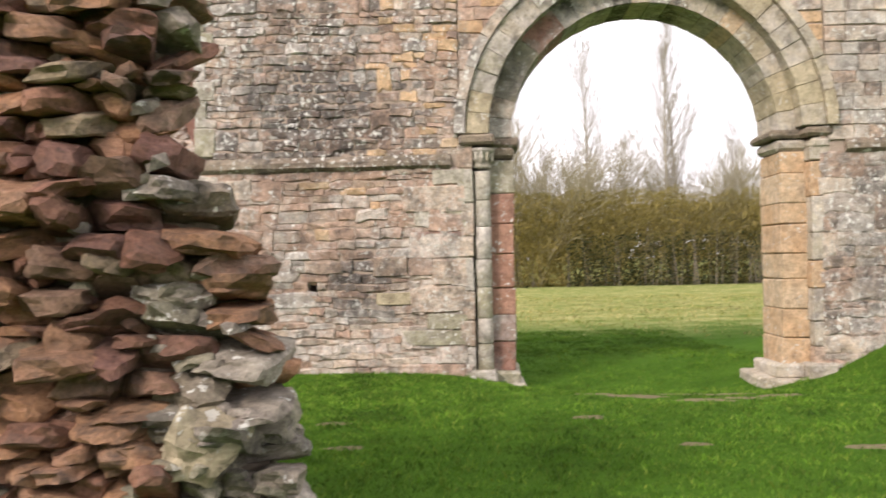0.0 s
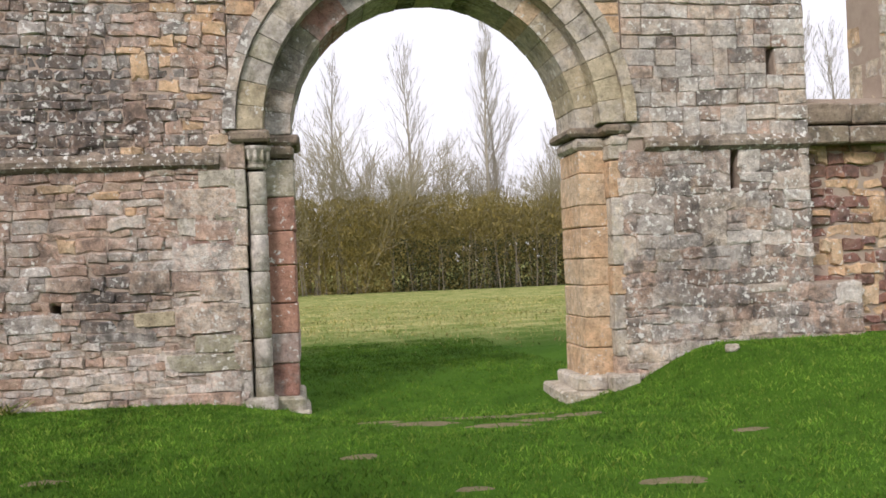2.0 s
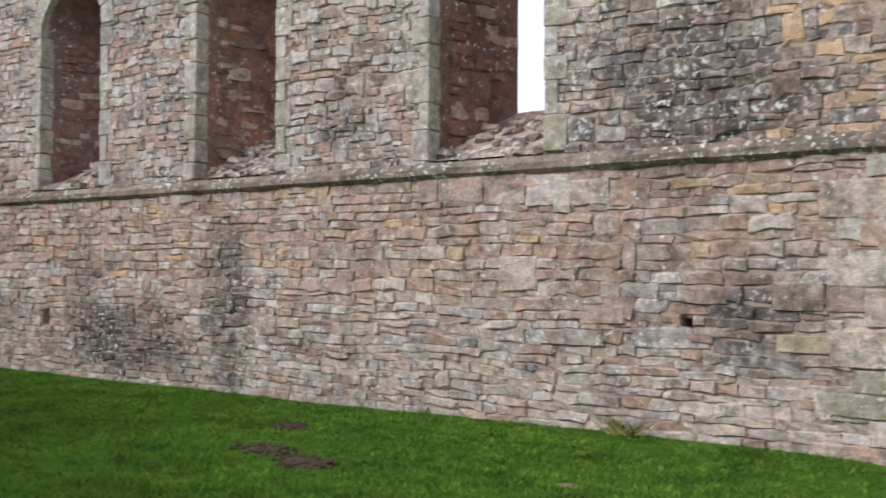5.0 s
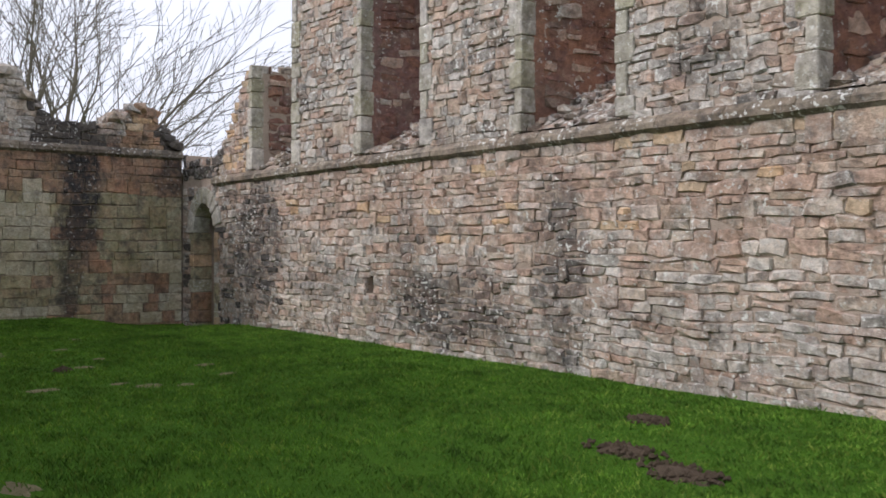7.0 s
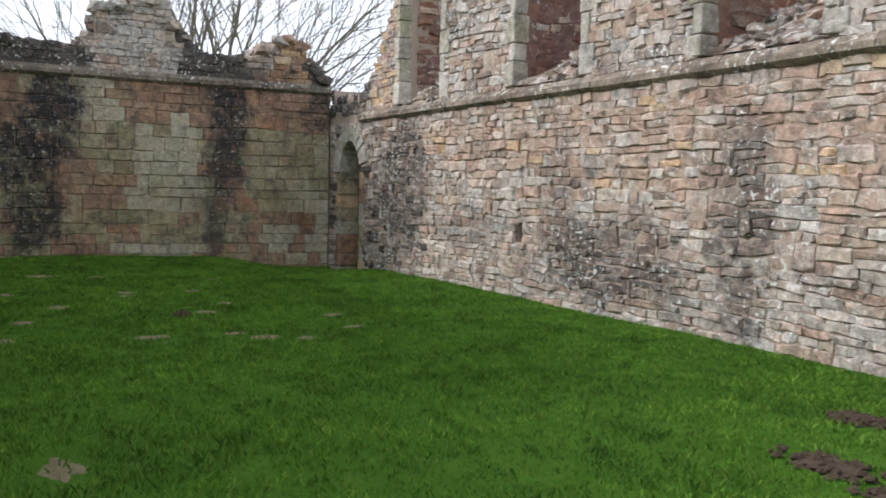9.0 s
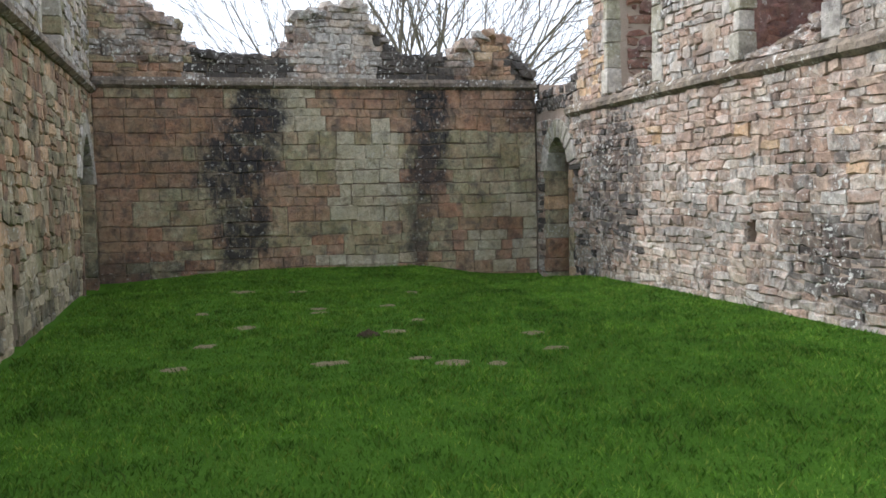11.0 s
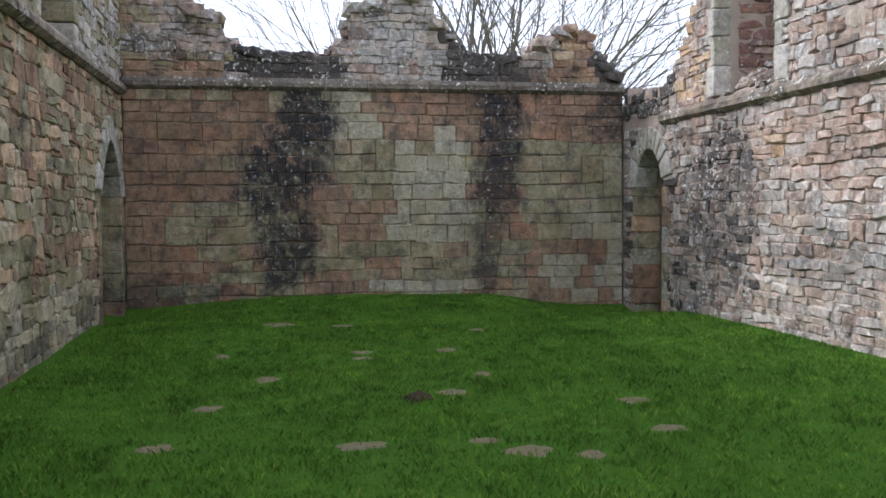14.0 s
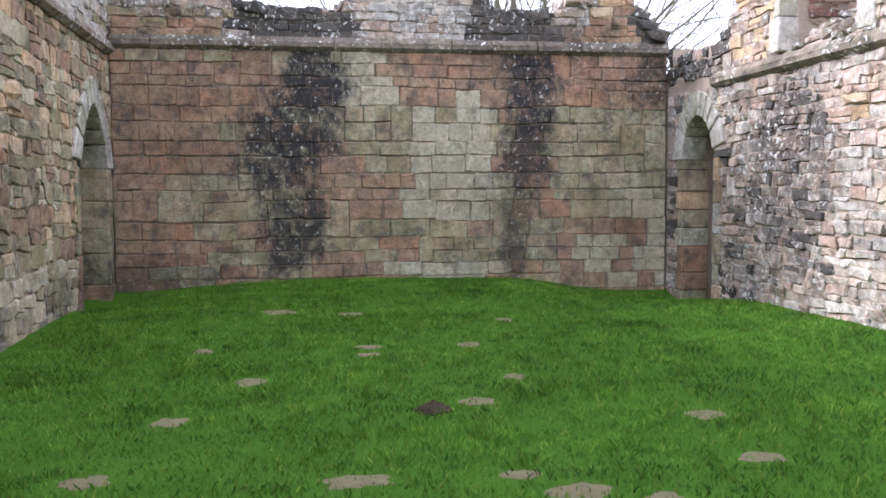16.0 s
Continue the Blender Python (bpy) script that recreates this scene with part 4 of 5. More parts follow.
def wall_west():
    wall = thing("wall_west", "damp stained ashlar wall with a ragged broken top", "wall", "structure")
    mas, core = Masonry(wall, 300), []
    o, a, n = (XW, 0, 0), (0, 1, 0), (1, 0, 0)
    solid = lambda y, z: z < np.interp(y, *TOP_W) + 0.05 * noise.noise((y * 4, 0, 3.0))
    face(mas, o, a, n, courses(-0.45, STRING_W, 0.13, 0.28), (YS, YN), solid, key_w, lambda y, z: True, "ashlar", 0.17, 0.52, 0.004, 0.054, 0.010, core=core)
    face(mas, o, a, n, courses(STRING_W + 0.16, 5.4, 0.10, 0.20), (YS - 0.9, YN + 0.9), solid, key_w, lambda y, z: False, "rubble", 0.15, 0.45, 0.010, 0.05, 0.012, core=core)
    core.append((YS - 0.9, YN, STRING_W, STRING_W + 0.16))
    part("wall_core", core_mesh("wall_core", core, o, a, n, 0.026, THICK_W, M["dark_mortar"]), wall, "earthy lime mortar core")
    mas.finish()
    y = YS + 0.02
    while y < YN - 0.1:
        w = min(rng.uniform(0.5, 1.0), YN - y)
        string_stone(wall, (XW + 0.03, y + w / 2, STRING_W - 0.01), w - 0.012, math.pi / 2, "string_dark")
        y += w
    # loose stones along the broken top
    for i in range(170):
        y = rng.uniform(YS, YN)
        z = np.interp(y, *TOP_W)
        ob = part("cope_stone", rock(400 + i % 9, M[key_w(y, z + 0.02) if z > STRING_W + 0.1 else "black"], 1), wall)
        s = rng.uniform(0.22, 0.40)
        ob.matrix_local = Matrix.Translation((XW - rng.uniform(0.05, 0.6), y, z - 0.07)) @ Euler((rng.uniform(-.3, .3), rng.uniform(-.3, .3), rng.uniform(0, 6))).to_matrix().to_4x4() @ Matrix.Diagonal((s * 1.25, s, s * 0.62, 1))


wall_west()


# ---------------------------------------------------------------- south wall
TOP_S = ([-19.6, -17, -12, -10.5, -9.8, -9, -6, -3, -1.6, -0.9, -0.5, 0.2], [5.6, 5.8, 5.6, 5.2, 4.4, 3.5, 3.2, 3.1, 3.2, 3.0, 2.8, 2.6])
END_S = ([-0.5, 0.3, 0.63, 0.8, 1.09, 1.24, 1.43, 1.55, 1.69, 1.94, 2.04, 2.29, 3.4], [0.15, 0.14, 0.11, 0.08, 0.04, 0.0, -0.03, -0.06, -0.21, -0.33, -0.31, -0.27, -0.33])


def solid_s(x, z):
    if z > np.interp(x, *TOP_S) + 0.08 * noise.noise((x * 3, 0, 8.0)) or x > np.interp(z, *END_S) - 0.55:
        return False
    if in_door_s(x, z):
        return False
    if abs(x + 11.58) < 0.14 and 0.02 < z < 0.46:
        return False
    return not (abs(x + 14.58) < 0.78 and z > STRING_S + 0.16 and z < 6.0)


def key_s(x, z):
    r, n1 = rng.random(), noise.noise((x * 0.5, z * 0.9, 31.0))
    if z > STRING_S:
        return "grey" if r < 0.5 else ("ashlar" if r < 0.8 else "dressed")
    if z < 0.7:
        return "ashlar_pale" if r < 0.3 else ("ashlar" if r < 0.7 else "yellow")
    return "orange" if r < 0.2 + 0.3 * n1 else ("ashlar" if r < 0.62 else ("ashlar_red" if r < 0.85 else "yellow"))


def wall_south():
    wall = thing("wall_south", "brown and pink rubble stone wall with a string course", "wall", "structure")
    mas, core = Masonry(wall), []
    o, a, n = (0, YS, 0), (1, 0, 0), (0, 1, 0)
    near = lambda x, z: -16.9 < x < -11 and z < 3.0
    face(mas, o, a, n, courses(-0.45, STRING_S, 0.11, 0.24), (XW, 0.2), solid_s, key_s, near, depth=0.05, rough=0.008, core=core)
    face(mas, o, a, n, courses(STRING_S + 0.17, 6.7, 0.11, 0.22), (XW, -0.6), solid_s, key_s, near, core=core)
    core += [(ua, ub, STRING_S, STRING_S + 0.17) for ua, ub in runs(XW, -0.6, lambda x: solid_s(x, STRING_S + 0.1))]
    core.append((-19.4, XW, -0.45, 5.2))
    part("wall_core", core_mesh("wall_core", core, o, a, n, 0.030, THICK_S - 0.12, M["mortar"]), wall, "earthy lime mortar core")
    mas.finish()
    x = XW + 0.1
    while x < -9.2:
        w = rng.uniform(0.45, 0.95)
        string_stone(wall, (x + w / 2, YS + 0.045, STRING_S), w - 0.012, math.pi)
        x += w
    mas = Masonry(wall, 0)
    face(mas, (0, YS - THICK_S + 0.10, 0), a, (0, -1, 0), courses(-0.3, 5.7, 0.14, 0.28), (XW - 0.8, -0.9), solid_s, lambda x, z: rng.choice(["core", "pink", "grey"]), near, lmin=0.25, lmax=0.8)
    mas.finish("outer_masonry")
    # the blocked window above the string course, back from the face
    mas = Masonry(wall, 0)
    core = []
    face(mas, (0, YS - 0.42, 0), a, n, courses(STRING_S + 0.05, 6.1, 0.2, 0.34), (-15.4, -13.75), lambda u, z: True, lambda u, z: rng.choice(["dressed", "ashlar", "grey"]), near, "ashlar", 0.25, 0.5, core=core)
    part("blocking", core_mesh("blocking", core, (0, YS - 0.42, 0), a, n, 0.03, 0.2, M["mortar"]), wall)
    mas.finish("blocking_masonry")
    for x in (-15.42, -13.74):
        stack(wall, x, YS - 0.2, 0.20, 0.42, STRING_S + 0.18, 5.5, ["dressed", "grey", "ashlar"], 0.2, 0.4)


wall_south()


def broken_end():
    """The torn end of the south wall: the facing gone, core stones standing out."""
    heap = thing("broken_wall_end", "torn end of a rubble wall, jutting red and grey core stones", "wall", "structure")
    yo = YS - THICK_S
    bm = bmesh.new()
    rows = [(-0.5 + 0.1 * i) for i in range(39)]
    ring_prev = None
    for z in rows:
        xe = float(np.interp(z, *END_S)) - 0.10 + 0.05 * noise.noise((z * 4, 1, 1))
        lo = [bm.verts.new((x, y, z)) for x, y in ((-3.2, yo + 0.10), (xe - 0.25, yo + 0.10), (xe, yo + 0.24), (xe - 0.22, YS - 0.22), (xe - 0.55, YS - 0.04), (-3.2, YS - 0.04))]
        if ring_prev:
            for i in range(6):
                k = (i + 1) % 6
                bm.faces.new((ring_prev[i], ring_prev[k], lo[k], lo[i]))
        else:
            bm.faces.new(lo)
        ring_prev = lo
    bm.faces.new(ring_prev)
    part("core", bm_mesh("core", bm, M["dark_mortar"]), heap, "crumbling earthy mortar")
    z = -0.3
    i = 0
    while z < 3.3:
        h = rng.uniform(0.05, 0.125)
        x = float(np.interp(z + h / 2, *END_S))
        first = True
        while x > -2.2:
            w = rng.uniform(0.07, 0.21) + h * 0.5
            i += 1
            near = x > -1.2
            low = z < 0.95 and x > -0.25
            key = "core_grey" if low or (x > -0.28 and rng.random() < 0.6) else "core"
            ob = part("stone", rock(500 + i % 26, M[key], 3 if near else 1, 0.5), heap)
            ob.matrix_local = (Matrix.Translation((x - w / 2, yo + 0.09 + rng.uniform(-0.08, 0.09) + (0.10 if first else 0), z + h / 2 + rng.uniform(-.02, .02)))
                               @ Euler((rng.gauss(0, 0.22), rng.gauss(0.05, 0.13), rng.gauss(0, 0.25))).to_matrix().to_4x4()
                               @ Matrix.Diagonal((w * 1.20, rng.uniform(0.26, 0.42), h * 1.22, 1)))
            if first:
                # the end face itself
                for d in (0.34, 0.56):
                    i += 1
                    ob = part("stone", rock(500 + i % 22, M["core_grey"], 2, 0.4), heap)
                    ob.matrix_local = Matrix.Translation((x - 0.10 - d * 0.5, yo + d, z + h / 2)) @ Euler((0, rng.gauss(0, .2), rng.uniform(0.3, 1.2))).to_matrix().to_4x4() @ Matrix.Diagonal((0.3, 0.26, h * 1.2, 1))
            first = False
            x -= w * 0.97
        z += h
    for k in range(260):
        zz = rng.uniform(0.2, 2.7)
        xx = float(np.interp(zz, *END_S)) - 0.04 - rng.random() * 1.2
        ob = part("chip", rock(600 + k % 8, M["core" if rng.random() < 0.7 and xx < -0.4 else "core_grey"], 1, 0.3), heap)
        sz = rng.uniform(0.04, 0.10)
        ob.matrix_local = Matrix.Translation((xx, yo + rng.uniform(-0.01, 0.10), zz)) @ Euler((rng.uniform(-.5, .5), rng.uniform(-.4, .4), rng.uniform(0, 6))).to_matrix().to_4x4() @ Matrix.Diagonal((sz * 1.5, sz, sz * 0.7, 1))
    pale = part("stone", rock(777, M["yellow"], 3, 0.6, 0.6), heap, "large pale lichened boulder in the core")
    pale.matrix_local = Matrix.Translation((-0.20, yo + 0.0, 0.84)) @ Euler((0.1, 0.35, 0.4)).to_matrix().to_4x4() @ Matrix.Diagonal((0.25, 0.24, 0.33, 1))


broken_end()

# ---------------------------------------------------------------- earth patches and molehills
def patch(x, y, sx, sy, mat, height, name, label, category, clods=0):
    r = random.Random(int(x * 97 + y * 31))
    n, verts, faces = 22, [], []
    for k, f in enumerate((0.0, 0.35, 0.7, 1.0)):
        for i in range(n if k else 1):
            t = 2 * math.pi * i / n
            rad = f * max(0.3, 0.75 + 0.4 * noise.noise((math.cos(t) * 1.5 + x, math.sin(t) * 1.8 + y, 2.0)) + 0.14 * noise.noise((math.cos(t) * 5 + x, math.sin(t) * 5 + y, 2.0)))
            px, py = rad * sx * math.cos(t), rad * sy * math.sin(t)
            pz = ground_z(x + px, y + py) - ground_z(x, y) + height * (1 - f ** 1.6) + (0.3 * height * noise.noise((px * 9, py * 9, x)) if f < 1 else -0.012)
            verts.append((px, py, pz))
    faces += [(0, 1 + i, 1 + (i + 1) % n) for i in range(n)]
    for k in range(2):
        for i in range(n):
            j = (i + 1) % n
            faces.append((1 + k * n + i, 1 + (k + 1) * n + i, 1 + (k + 1) * n + j, 1 + k * n + j))
    me = mesh_of(name, verts, faces, [mat], smooth=True)
    ob = new(name, None if clods else me)
    ob.location = (x, y, ground_z(x, y) + 0.006)
    tagged(ob, label, category, "worn patches in the turf")
    if not clods:
        return
    part("mound", me, ob)
    verts, faces = [], []
    for _ in range(clods):
        t, f = r.uniform(0, 6.28), r.random() ** 0.7
        c = Vector((f * sx * math.cos(t), f * sy * math.sin(t), 0))
        c.z = ground_z(x + c.x, y + c.y) - ground_z(x, y) + height * 0.75 * (1 - f ** 1.6)
        s, b = r.uniform(0.012, 0.04), len(verts)
        verts += [tuple(c + Vector(d) * s * r.uniform(0.7, 1.3)) for d in ((1, 0, 0), (0, 1, 0), (-1, 0, 0), (0, -1, 0), (0.2, 0, 0.9), (0, 0, -0.9))]
        faces += [(b + i, b + (i + 1) % 4, b + 4) for i in range(4)] + [(b + (i + 1) % 4, b + i, b + 5) for i in range(4)]
    tagged(part("clods", mesh_of("clods", verts, faces, [mat]), ob), kind="stuff")


EARTH = [(2.40, 8.95, .62, .32), (3.10, 9.45, .7, .34), (3.95, 9.20, .52, .28), (3.05, 8.60, .60, .26), (2.0, 9.3, .45, .24), (3.6, 9.65, .5, .24), (2.7, 9.85, .5, .24), (3.5, 8.95, .5, .24), (1.71, 7.44, .3, .16), (3.73, 6.14, .42, .2), (4.97, 7.63, .32, .14), (-0.31, 6.32, .3, .14), (-0.58, 7.39, .3, .14), (2.39, 6.25, .25, .1),
         (-1.5, 8.7, .22, .12), (-5.82, 4.76, .4, .2), (-9.80, 5.93, .22, .30), (-9.50, 6.92, .26, .34), (-9.36, 7.26, .18, .18), (-9.77, 6.71, .14, .20), (-11.21, 6.77, .20, .22), (-12.06, 5.33, .22, .22), (-11.07, 4.92, .2, .2), (-10.03, 4.68, .2, .26),
         (-9.87, 7.96, .2, .24), (-10.73, 8.07, .2, .26), (-11.91, 7.17, .16, .18), (-13.35, 7.10, .28, .24), (-13.34, 6.24, .2, .22), (-12.96, 6.21, .16, .2), (-15.76, 5.45, .34, .4), (-14.86, 7.76, .3, .16), (-15.5, 6.2, .2, .3), (-13.35, 4.88, .2, .16)]
MOLE = [(-3.65, 8.2, .5, .26), (-4.35, 8.43, .55, .24), (-4.99, 9.45, .32, .2), (-10.99, 6.46, .09, .12)]
for x, y, sx, sy in EARTH:
    patch(x, y, sx * 0.75, sy * 0.75, M["earth"], 0.008, "bare_earth_patch", "pale dry earth worn through the turf", "earth patch")
for x, y, sx, sy in MOLE:
    patch(x, y, sx * 0.78, sy * 0.78, M["mole"], 0.045, "molehill", "dark crumbly molehill earth on the turf", "molehill", 70)

stone = new("loose_stone", rock(61, M["cream"], 2))
stone.matrix_world = Matrix.Translation((6.05, 10.2, ground_z(6.05, 10.2) + 0.03)) @ Matrix.Diagonal((0.16, 0.12, 0.12, 1))
tagged(stone, "small pale loose stone on the grassy bank", "stone")


# ---------------------------------------------------------------- grass
def blades(name, boxes, mat, label, lo, hi, width, skip=True):
    """Grass as single bent blades, two triangles each."""
    r = np.random.RandomState(5)
    pts = []
    for x0, x1, y0, y1, count in boxes:
        p = np.column_stack([r.uniform(x0, x1, count), r.uniform(y0, y1, count)])
        if skip:
            keep = np.ones(len(p), bool)
            for x, y, sx, sy in EARTH + MOLE:
                d = ((p[:, 0] - x) / sx) ** 2 + ((p[:, 1] - y) / sy) ** 2
                keep &= r.rand(len(p)) < np.clip((d - 0.05) / 0.9, 0.25, 1.0)
            p = p[keep]
        else:
            p = p[[y > 21.5 + 5 * noise.noise((x * 0.3, y * 0.25, 4.0)) + 3 * q for (x, y), q in zip(p, r.normal(0, 1, len(p)))]]
        pts.append(p)
    p = np.concatenate(pts)
    n = len(p)
    gz = np.array([ground_z(x, y) for x, y in p])
    patchy = np.array([noise.noise((x * 1.1, y * 1.1, 7.0)) for x, y in p])
    t, lean = r.uniform(0, 2 * math.pi, n), r.uniform(0, 2 * math.pi, n)
    fine = np.array([noise.noise((x * 4.5, y * 4.5, 3.0)) for x, y in p])
    h = r.uniform(lo, hi, n) * (1 + 0.5 * patchy + 0.7 * fine)
    w = width * r.uniform(0.6, 1.3, n)
    side = np.column_stack([np.cos(t), np.sin(t), np.zeros(n)]) * w[:, None]
    tip = np.column_stack([np.cos(lean), np.sin(lean), np.zeros(n)]) * (h * r.uniform(0.2, 0.9, n))[:, None]
    base = np.column_stack([p, gz - 0.005])
    v = np.empty((n, 4, 3))
    v[:, 0], v[:, 1] = base - side, base + side
    mid = base + tip * 0.35
    mid[:, 2] += h * 0.62
    v[:, 2] = mid + side * 0.7
    v[:, 3] = base + tip
    v[:, 3, 2] += h
    me = bpy.data.meshes.new(name)
    me.vertices.add(n * 4)
    me.vertices.foreach_set("co", v.ravel())
    tri = np.array([[0, 1, 2], [0, 2, 3]])
    loops = (tri[None] + 4 * np.arange(n)[:, None, None]).reshape(-1)
    me.loops.add(len(loops))
    me.loops.foreach_set("vertex_index", loops.astype(np.int32))
    me.polygons.add(n * 2)
    me.polygons.foreach_set("loop_start", np.arange(0, len(loops), 3, dtype=np.int32))
    me.update(calc_edges=True)
    me.materials.append(mat)
    tagged(new(name, me), label, "grass", kind="stuff")


blades("grass", [(-18.4, 0, 3.3, 10.95, 270000), (0, 8.5, 0.5, 11, 130000), (0.8, 5, 11, 20, 40000), (-4, 0, 2.5, 10.9, 25000)], M["grass"], "short green winter turf", 0.016, 0.048, 0.0040)
blades("meadow_grass", [(-4, 14, 17, 30, 14000), (-6, 22, 28, 48, 20000), (-12, 45, 45, 76, 16000)], M["straw"], "pale straw-coloured rough meadow grass", 0.02, 0.09, 0.012, False)


def tuft(x, y, count=90):
    """A dry winter tuft of long grass."""
    r = random.Random(4)
    v, f = [], []
    for _ in range(count):
        a = Vector((r.gauss(0, .07), r.gauss(0, .035), 0))
        d = Vector((r.gauss(0, .10), r.gauss(-.05, .06), r.uniform(0.06, 0.22)))
        e = Vector((0.005, 0.002, 0))
        b = len(v)
        v += [a - e, a + e, a + d * 0.6 + e * .6 + Vector((0, 0, .02)), a + d]
        f += [(b, b + 1, b + 2), (b, b + 2, b + 3)]
    ob = new("grass_tuft", mesh_of("grass_tuft", v, f, [M["straw"]]))
    ob.location = (x, y, ground_z(x, y) - 0.01)
    tagged(ob, "dry straw-coloured grass tuft at the wall foot", "grass")


tuft(-1.98, 10.86)


# ---------------------------------------------------------------- trees
def limb(verts, faces, a, b, ra, rb, sides):
    d = (b - a)
    if d.length < 1e-4:
        return
    u = d.orthogonal().normalized()
    w = d.normalized().cross(u)
    base = len(verts)
    for p, r in ((a, ra), (b, rb)):
        for i in range(sides):
            t = 2 * math.pi * i / sides
            verts.append(p + u * (r * math.cos(t)) + w * (r * math.sin(t)))
    for i in range(sides):
        k = (i + 1) % sides
        faces.append((base + i, base + k, base + sides + k, base + sides + i))


def grow(out, p, d, length, rad, depth, r, up, spread, kids, bend=0.14, least=0.007):
    """A limb in bent steps, with side limbs; out: lists for the thick and the thin wood."""
    steps = 5 if depth > 1 else 3
    thick = out[0] if rad > 0.05 else out[1]
    sides = 7 if rad > 0.1 else (5 if rad > 0.03 else 3)
    for s in range(steps):
        f0, f1 = 1 - 0.62 * s / steps, 1 - 0.62 * (s + 1) / steps
        d = (d + Vector((r.gauss(0, bend), r.gauss(0, bend), r.gauss(0, bend * 0.6) + up))).normalized()
        q = p + d * (length / steps)
        limb(*thick, p, q, max(rad * f0, least), max(rad * f1, least), sides)
        p = q
        if depth > 0 and s > 0:
            for _ in range(kids):
                side = d.orthogonal()
                side.rotate(Matrix.Rotation(r.uniform(0, 6.28), 3, d))
                nd = (d + side.normalized() * r.uniform(spread * 0.6, spread * 1.25)).normalized()
                grow(out, p, nd, length * r.uniform(0.45, 0.72), rad * f1 * r.uniform(0.45, 0.66), depth - 1, r, up, spread, max(1, kids - 1), bend, least)
    if depth > 0:
        grow(out, p, d, length * 0.6, rad * 0.36, depth - 1, r, up, spread, kids, bend, least)


def bare_tree(seed, stems, label, bark, depth=4, spread=0.75, up=0.05, kids=2, least=0.007):
    r = random.Random(seed)
    out = (([], []), ([], []))
    for d, length, rad in stems:
        grow(out, Vector((r.uniform(-.2, .2), r.uniform(-.2, .2), -0.2)), Vector(d).normalized(), length, rad, depth, r, up, spread, kids, 0.14, least)
    tree = thing("tree", label, "tree")
    for name, (v, f) in zip(("trunk", "crown"), out):
        if v:
            part(name, mesh_of(name, v, f, [bark], smooth=True), tree)
    return tree


big = bare_tree(3, [((0.25, 0.55, 1.6), 7.0, 0.19), ((0.3, -0.7, 1.5), 6.8, 0.18), ((-0.5, 0.05, 1.7), 7.2, 0.19), ((0.1, -0.18, 1.9), 7.4, 0.18), ((0.0, 1.5, 1.1), 6.6, 0.14), ((0.2, -1.5, 1.1), 6.6, 0.14), ((0.6, -.4, 1.4), 6.2, .14), ((-.3, .8, 1.6), 6.6, .15), ((-.2, -.9, 1.5), 6.6, .15), ((.3, .2, 1.8), 6.8, .15)],
                "bare many-stemmed tree with fine twigs behind the wall", M["bark"], 3, 0.62, 0.012, 2, 0.010)
big.location, big.scale = (-31.5, 11.7, -0.2), (0.9, 0.9, 0.9)

def poplar(seed, height):
    """A tall slender tree: one straight trunk and many short ascending branches."""
    r = random.Random(seed)
    out = (([], []), ([], []))
    p, d, steps = Vector((0, 0, -0.2)), Vector((0, 0, 1)), 14
    for s in range(steps):
        d = (d + Vector((r.gauss(0, .03), r.gauss(0, .03), .1))).normalized()
        q = p + d * (height / steps)
        f = 1 - s / steps
        limb(*out[0], p, q, 0.20 * f + 0.015, 0.20 * (f - 1 / steps) + 0.015, 7)
        if s > 1:
            for _ in range(5):
                t = r.uniform(0, 6.28)
                nd = Vector((math.cos(t) * 0.60, math.sin(t) * 0.60, 0.85)).normalized()
                grow(out, p.lerp(q, r.random()), nd, r.uniform(2.0, 4.4) * (0.32 + 0.75 * f), 0.045 * f + 0.022, 2, r, 0.10, 0.45, 1, 0.09, 0.010)
        p = q
    tree = thing("tree", "tall slender bare poplar beyond the meadow", "tree", group="poplars beyond the meadow")
    for name, (v, f) in zip(("trunk", "crown"), out):
        part(name, mesh_of(name, v, f, [M["poplar"]], smooth=True), tree)
    return tree


poplars = [poplar(20 + k, 20 + k) for k in range(3)]
spots = [(10.6, 85, 1.05), (18.5, 85, 1.12), (20.1, 86, 0.95), (4.3, 85, 0.98), (-0.6, 86, 0.85), (14.6, 92, 0.62), (24.5, 88, .7), (-5.0, 87, .8), (48.0, 82, 1.0), (52.8, 84, 1.1), (31, 86, .8), (-10, 86, .8), (7.4, 90, .6), (50.5, 90, .8)]
for k, (x, y, s) in enumerate(spots):
    c = poplars[k] if k < 3 else copy_thing(poplars[k % 3], pose(0, 0, 0))
    c.location, c.rotation_euler, c.scale = (x, y, -1.2), (0, 0, k * 1.3), (s * 1.05, s * 1.05, s * 1.05)
small = bare_tree(40, [((0.1, 0, 1), 4.2, 0.09), ((-0.5, 0.2, 1), 3.6, 0.07), ((0.5, -.2, 1), 3.8, 0.07), ((0.1, .6, 1), 3.6, .07)], "spreading bare shrubby tree at the meadow's edge", M["shrub"], 3, 0.7, 0.05, 3, 0.0085)
for k, (x, y, s) in enumerate([(5.8, 80, 1.9), (1.5, 82, 1.6), (13.4, 86, 1.7), (22, 84, 1.5), (-4, 82, 1.5), (30, 82, 1.4), (45, 78, 1.6), (55, 79, 1.6), (9.0, 90, 1.6), (16.5, 90, 1.5), (25.5, 86, 1.6), (49, 86, 1.8), (52, 80, 1.5)]):
    c = small if k == 0 else copy_thing(small, pose(0, 0, 0))
    c.location, c.rotation_euler, c.scale = (x, y, -1.2), (0, 0, k * 1.1), (s, s, s)
    tagged(c, group="shrubby trees at the meadow's edge")


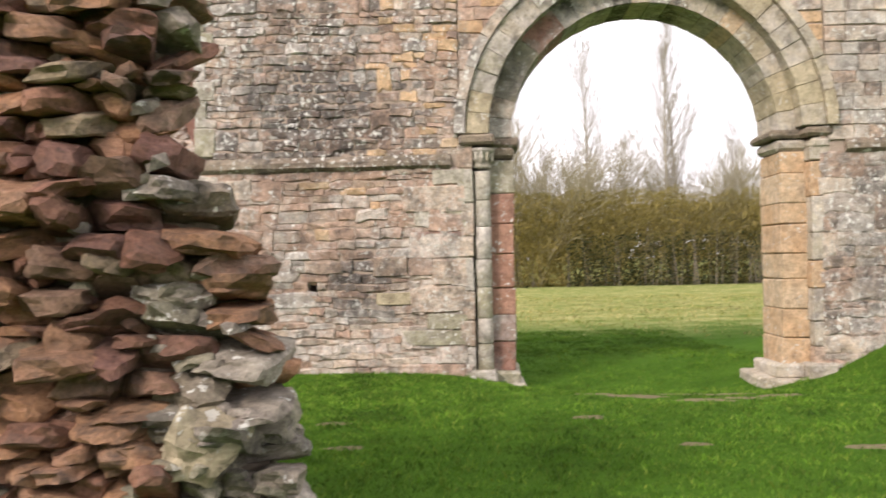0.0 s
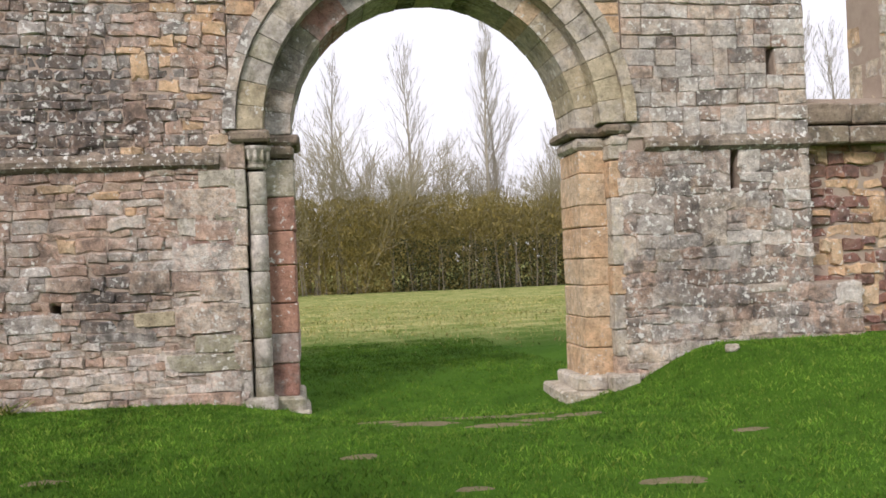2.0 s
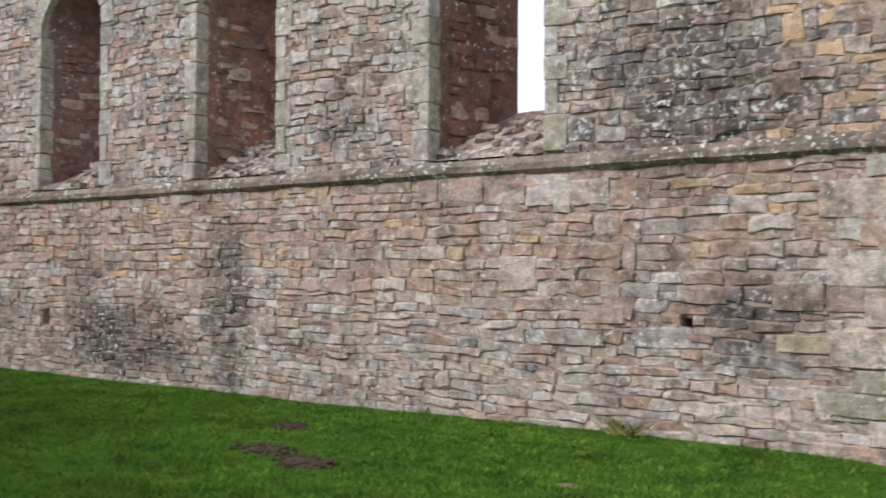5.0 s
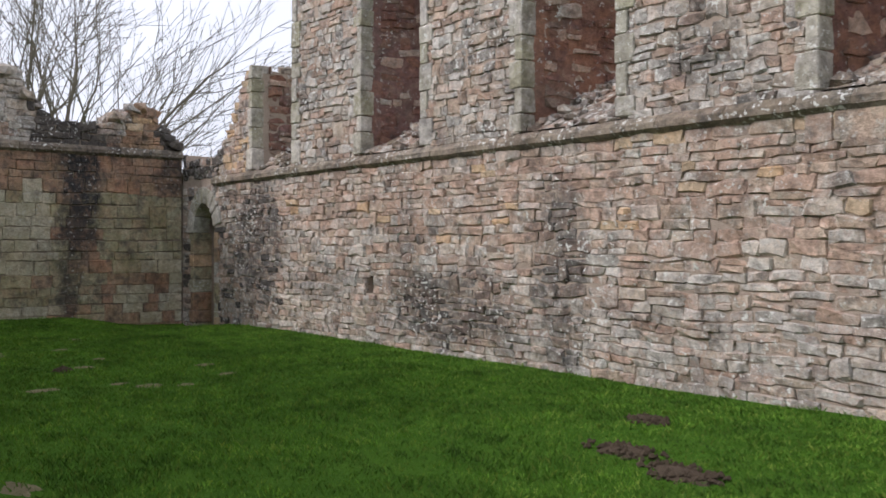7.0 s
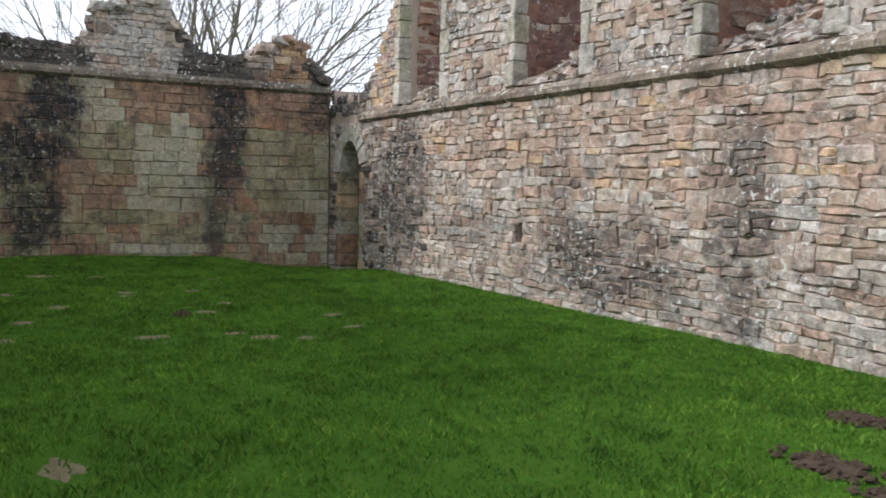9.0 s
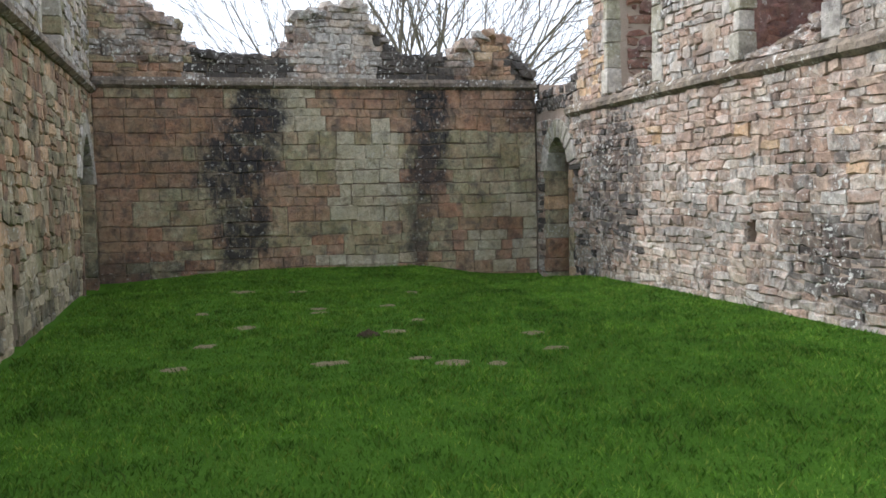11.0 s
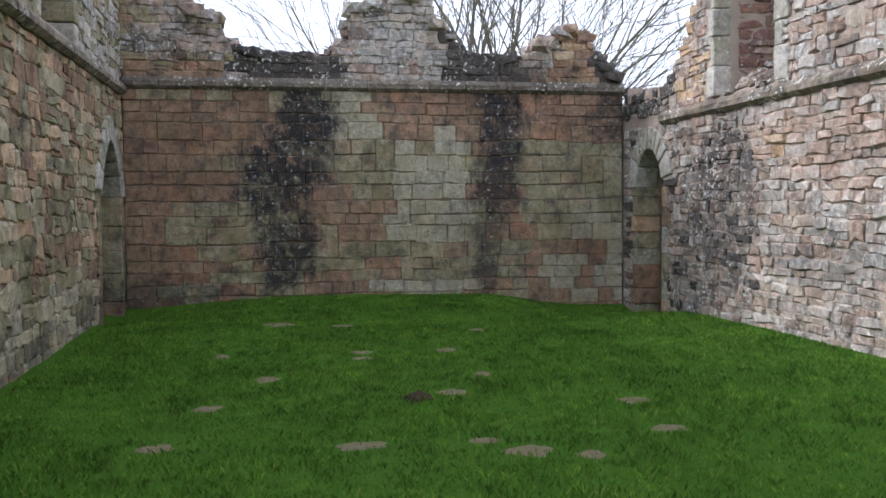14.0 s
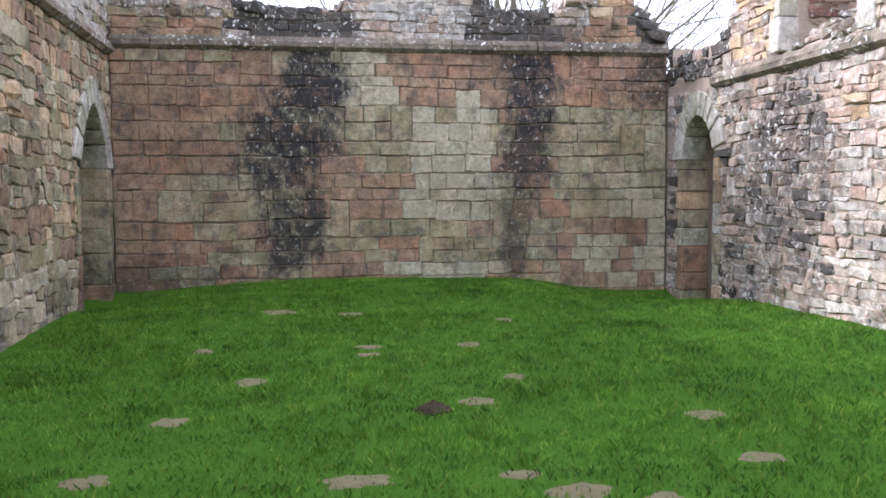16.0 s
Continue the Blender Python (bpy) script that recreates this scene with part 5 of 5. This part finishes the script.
def thicket():
    """The dense hedge of stems and budding twigs along the far edge of the meadow."""
    r = random.Random(77)
    hedge = thing("hedge", "dense olive-brown leafless thicket along the meadow's edge", "hedge", "stuff", at=(0, 0, -1.15))
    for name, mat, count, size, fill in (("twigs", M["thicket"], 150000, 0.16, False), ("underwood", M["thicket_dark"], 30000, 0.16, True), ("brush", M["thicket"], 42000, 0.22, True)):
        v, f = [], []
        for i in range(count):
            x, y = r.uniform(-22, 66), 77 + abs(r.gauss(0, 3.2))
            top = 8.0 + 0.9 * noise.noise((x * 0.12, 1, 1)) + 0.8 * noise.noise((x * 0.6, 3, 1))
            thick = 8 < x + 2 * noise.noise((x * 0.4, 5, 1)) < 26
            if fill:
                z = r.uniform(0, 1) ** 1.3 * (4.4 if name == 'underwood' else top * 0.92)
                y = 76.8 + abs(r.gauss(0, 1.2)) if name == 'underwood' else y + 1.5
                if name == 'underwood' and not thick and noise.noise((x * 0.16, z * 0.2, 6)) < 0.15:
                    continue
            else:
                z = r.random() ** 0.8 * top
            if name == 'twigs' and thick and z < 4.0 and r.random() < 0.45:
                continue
            p = Vector((x, y, z))
            s = size * r.uniform(0.5, 1.6)
            d = Vector((r.gauss(0, 0.5), r.gauss(0, 0.5), 0.9 if not fill else r.gauss(0, .7))).normalized() * s * (1.7 if not fill else 0.8)
            e = d.orthogonal().normalized() * s * (0.13 if not fill else 0.45)
            b = len(v)
            v += [p - e, p + e, p + d + e * 0.4, p + d - e * 0.4]
            f.append((b, b + 1, b + 2, b + 3))
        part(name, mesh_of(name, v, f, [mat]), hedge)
    v, f = [], []
    for i in range(260):
        x, y = r.uniform(-22, 66), r.uniform(76.3, 79)
        a = Vector((x, y, -0.1))
        b = a + Vector((r.gauss(0, 0.35), r.gauss(0, .3), r.uniform(2.5, 5.5)))
        limb(v, f, a, b, r.uniform(0.025, 0.06), 0.015, 5)
    part("stems", mesh_of("stems", v, f, [M["bark"]], smooth=True), hedge, "pale thin trunks")


thicket()


def far_wood():
    """A low wooded skyline all round, far off."""
    r = random.Random(99)
    v, f = [], []
    for i in range(9000):
        t = r.uniform(0, 2 * math.pi)
        d = r.uniform(170, 210)
        z = r.random() * (9 + 3 * noise.noise((math.cos(t) * 6, math.sin(t) * 6, 1)))
        p = Vector((d * math.cos(t), d * math.sin(t), z))
        e = Vector((-math.sin(t), math.cos(t), 0)) * r.uniform(0.8, 2.2)
        b = len(v)
        v += [p - e, p + e, p + e * 0.4 + UP * r.uniform(1, 2.6), p - e * 0.5 + UP * r.uniform(1, 2.2)]
        f.append((b, b + 1, b + 2, b + 3))
    tagged(new("far_wood", mesh_of("far_wood", v, f, [M["thicket"]])), "far leafless woodland on the skyline", "woodland", kind="stuff")


far_wood()
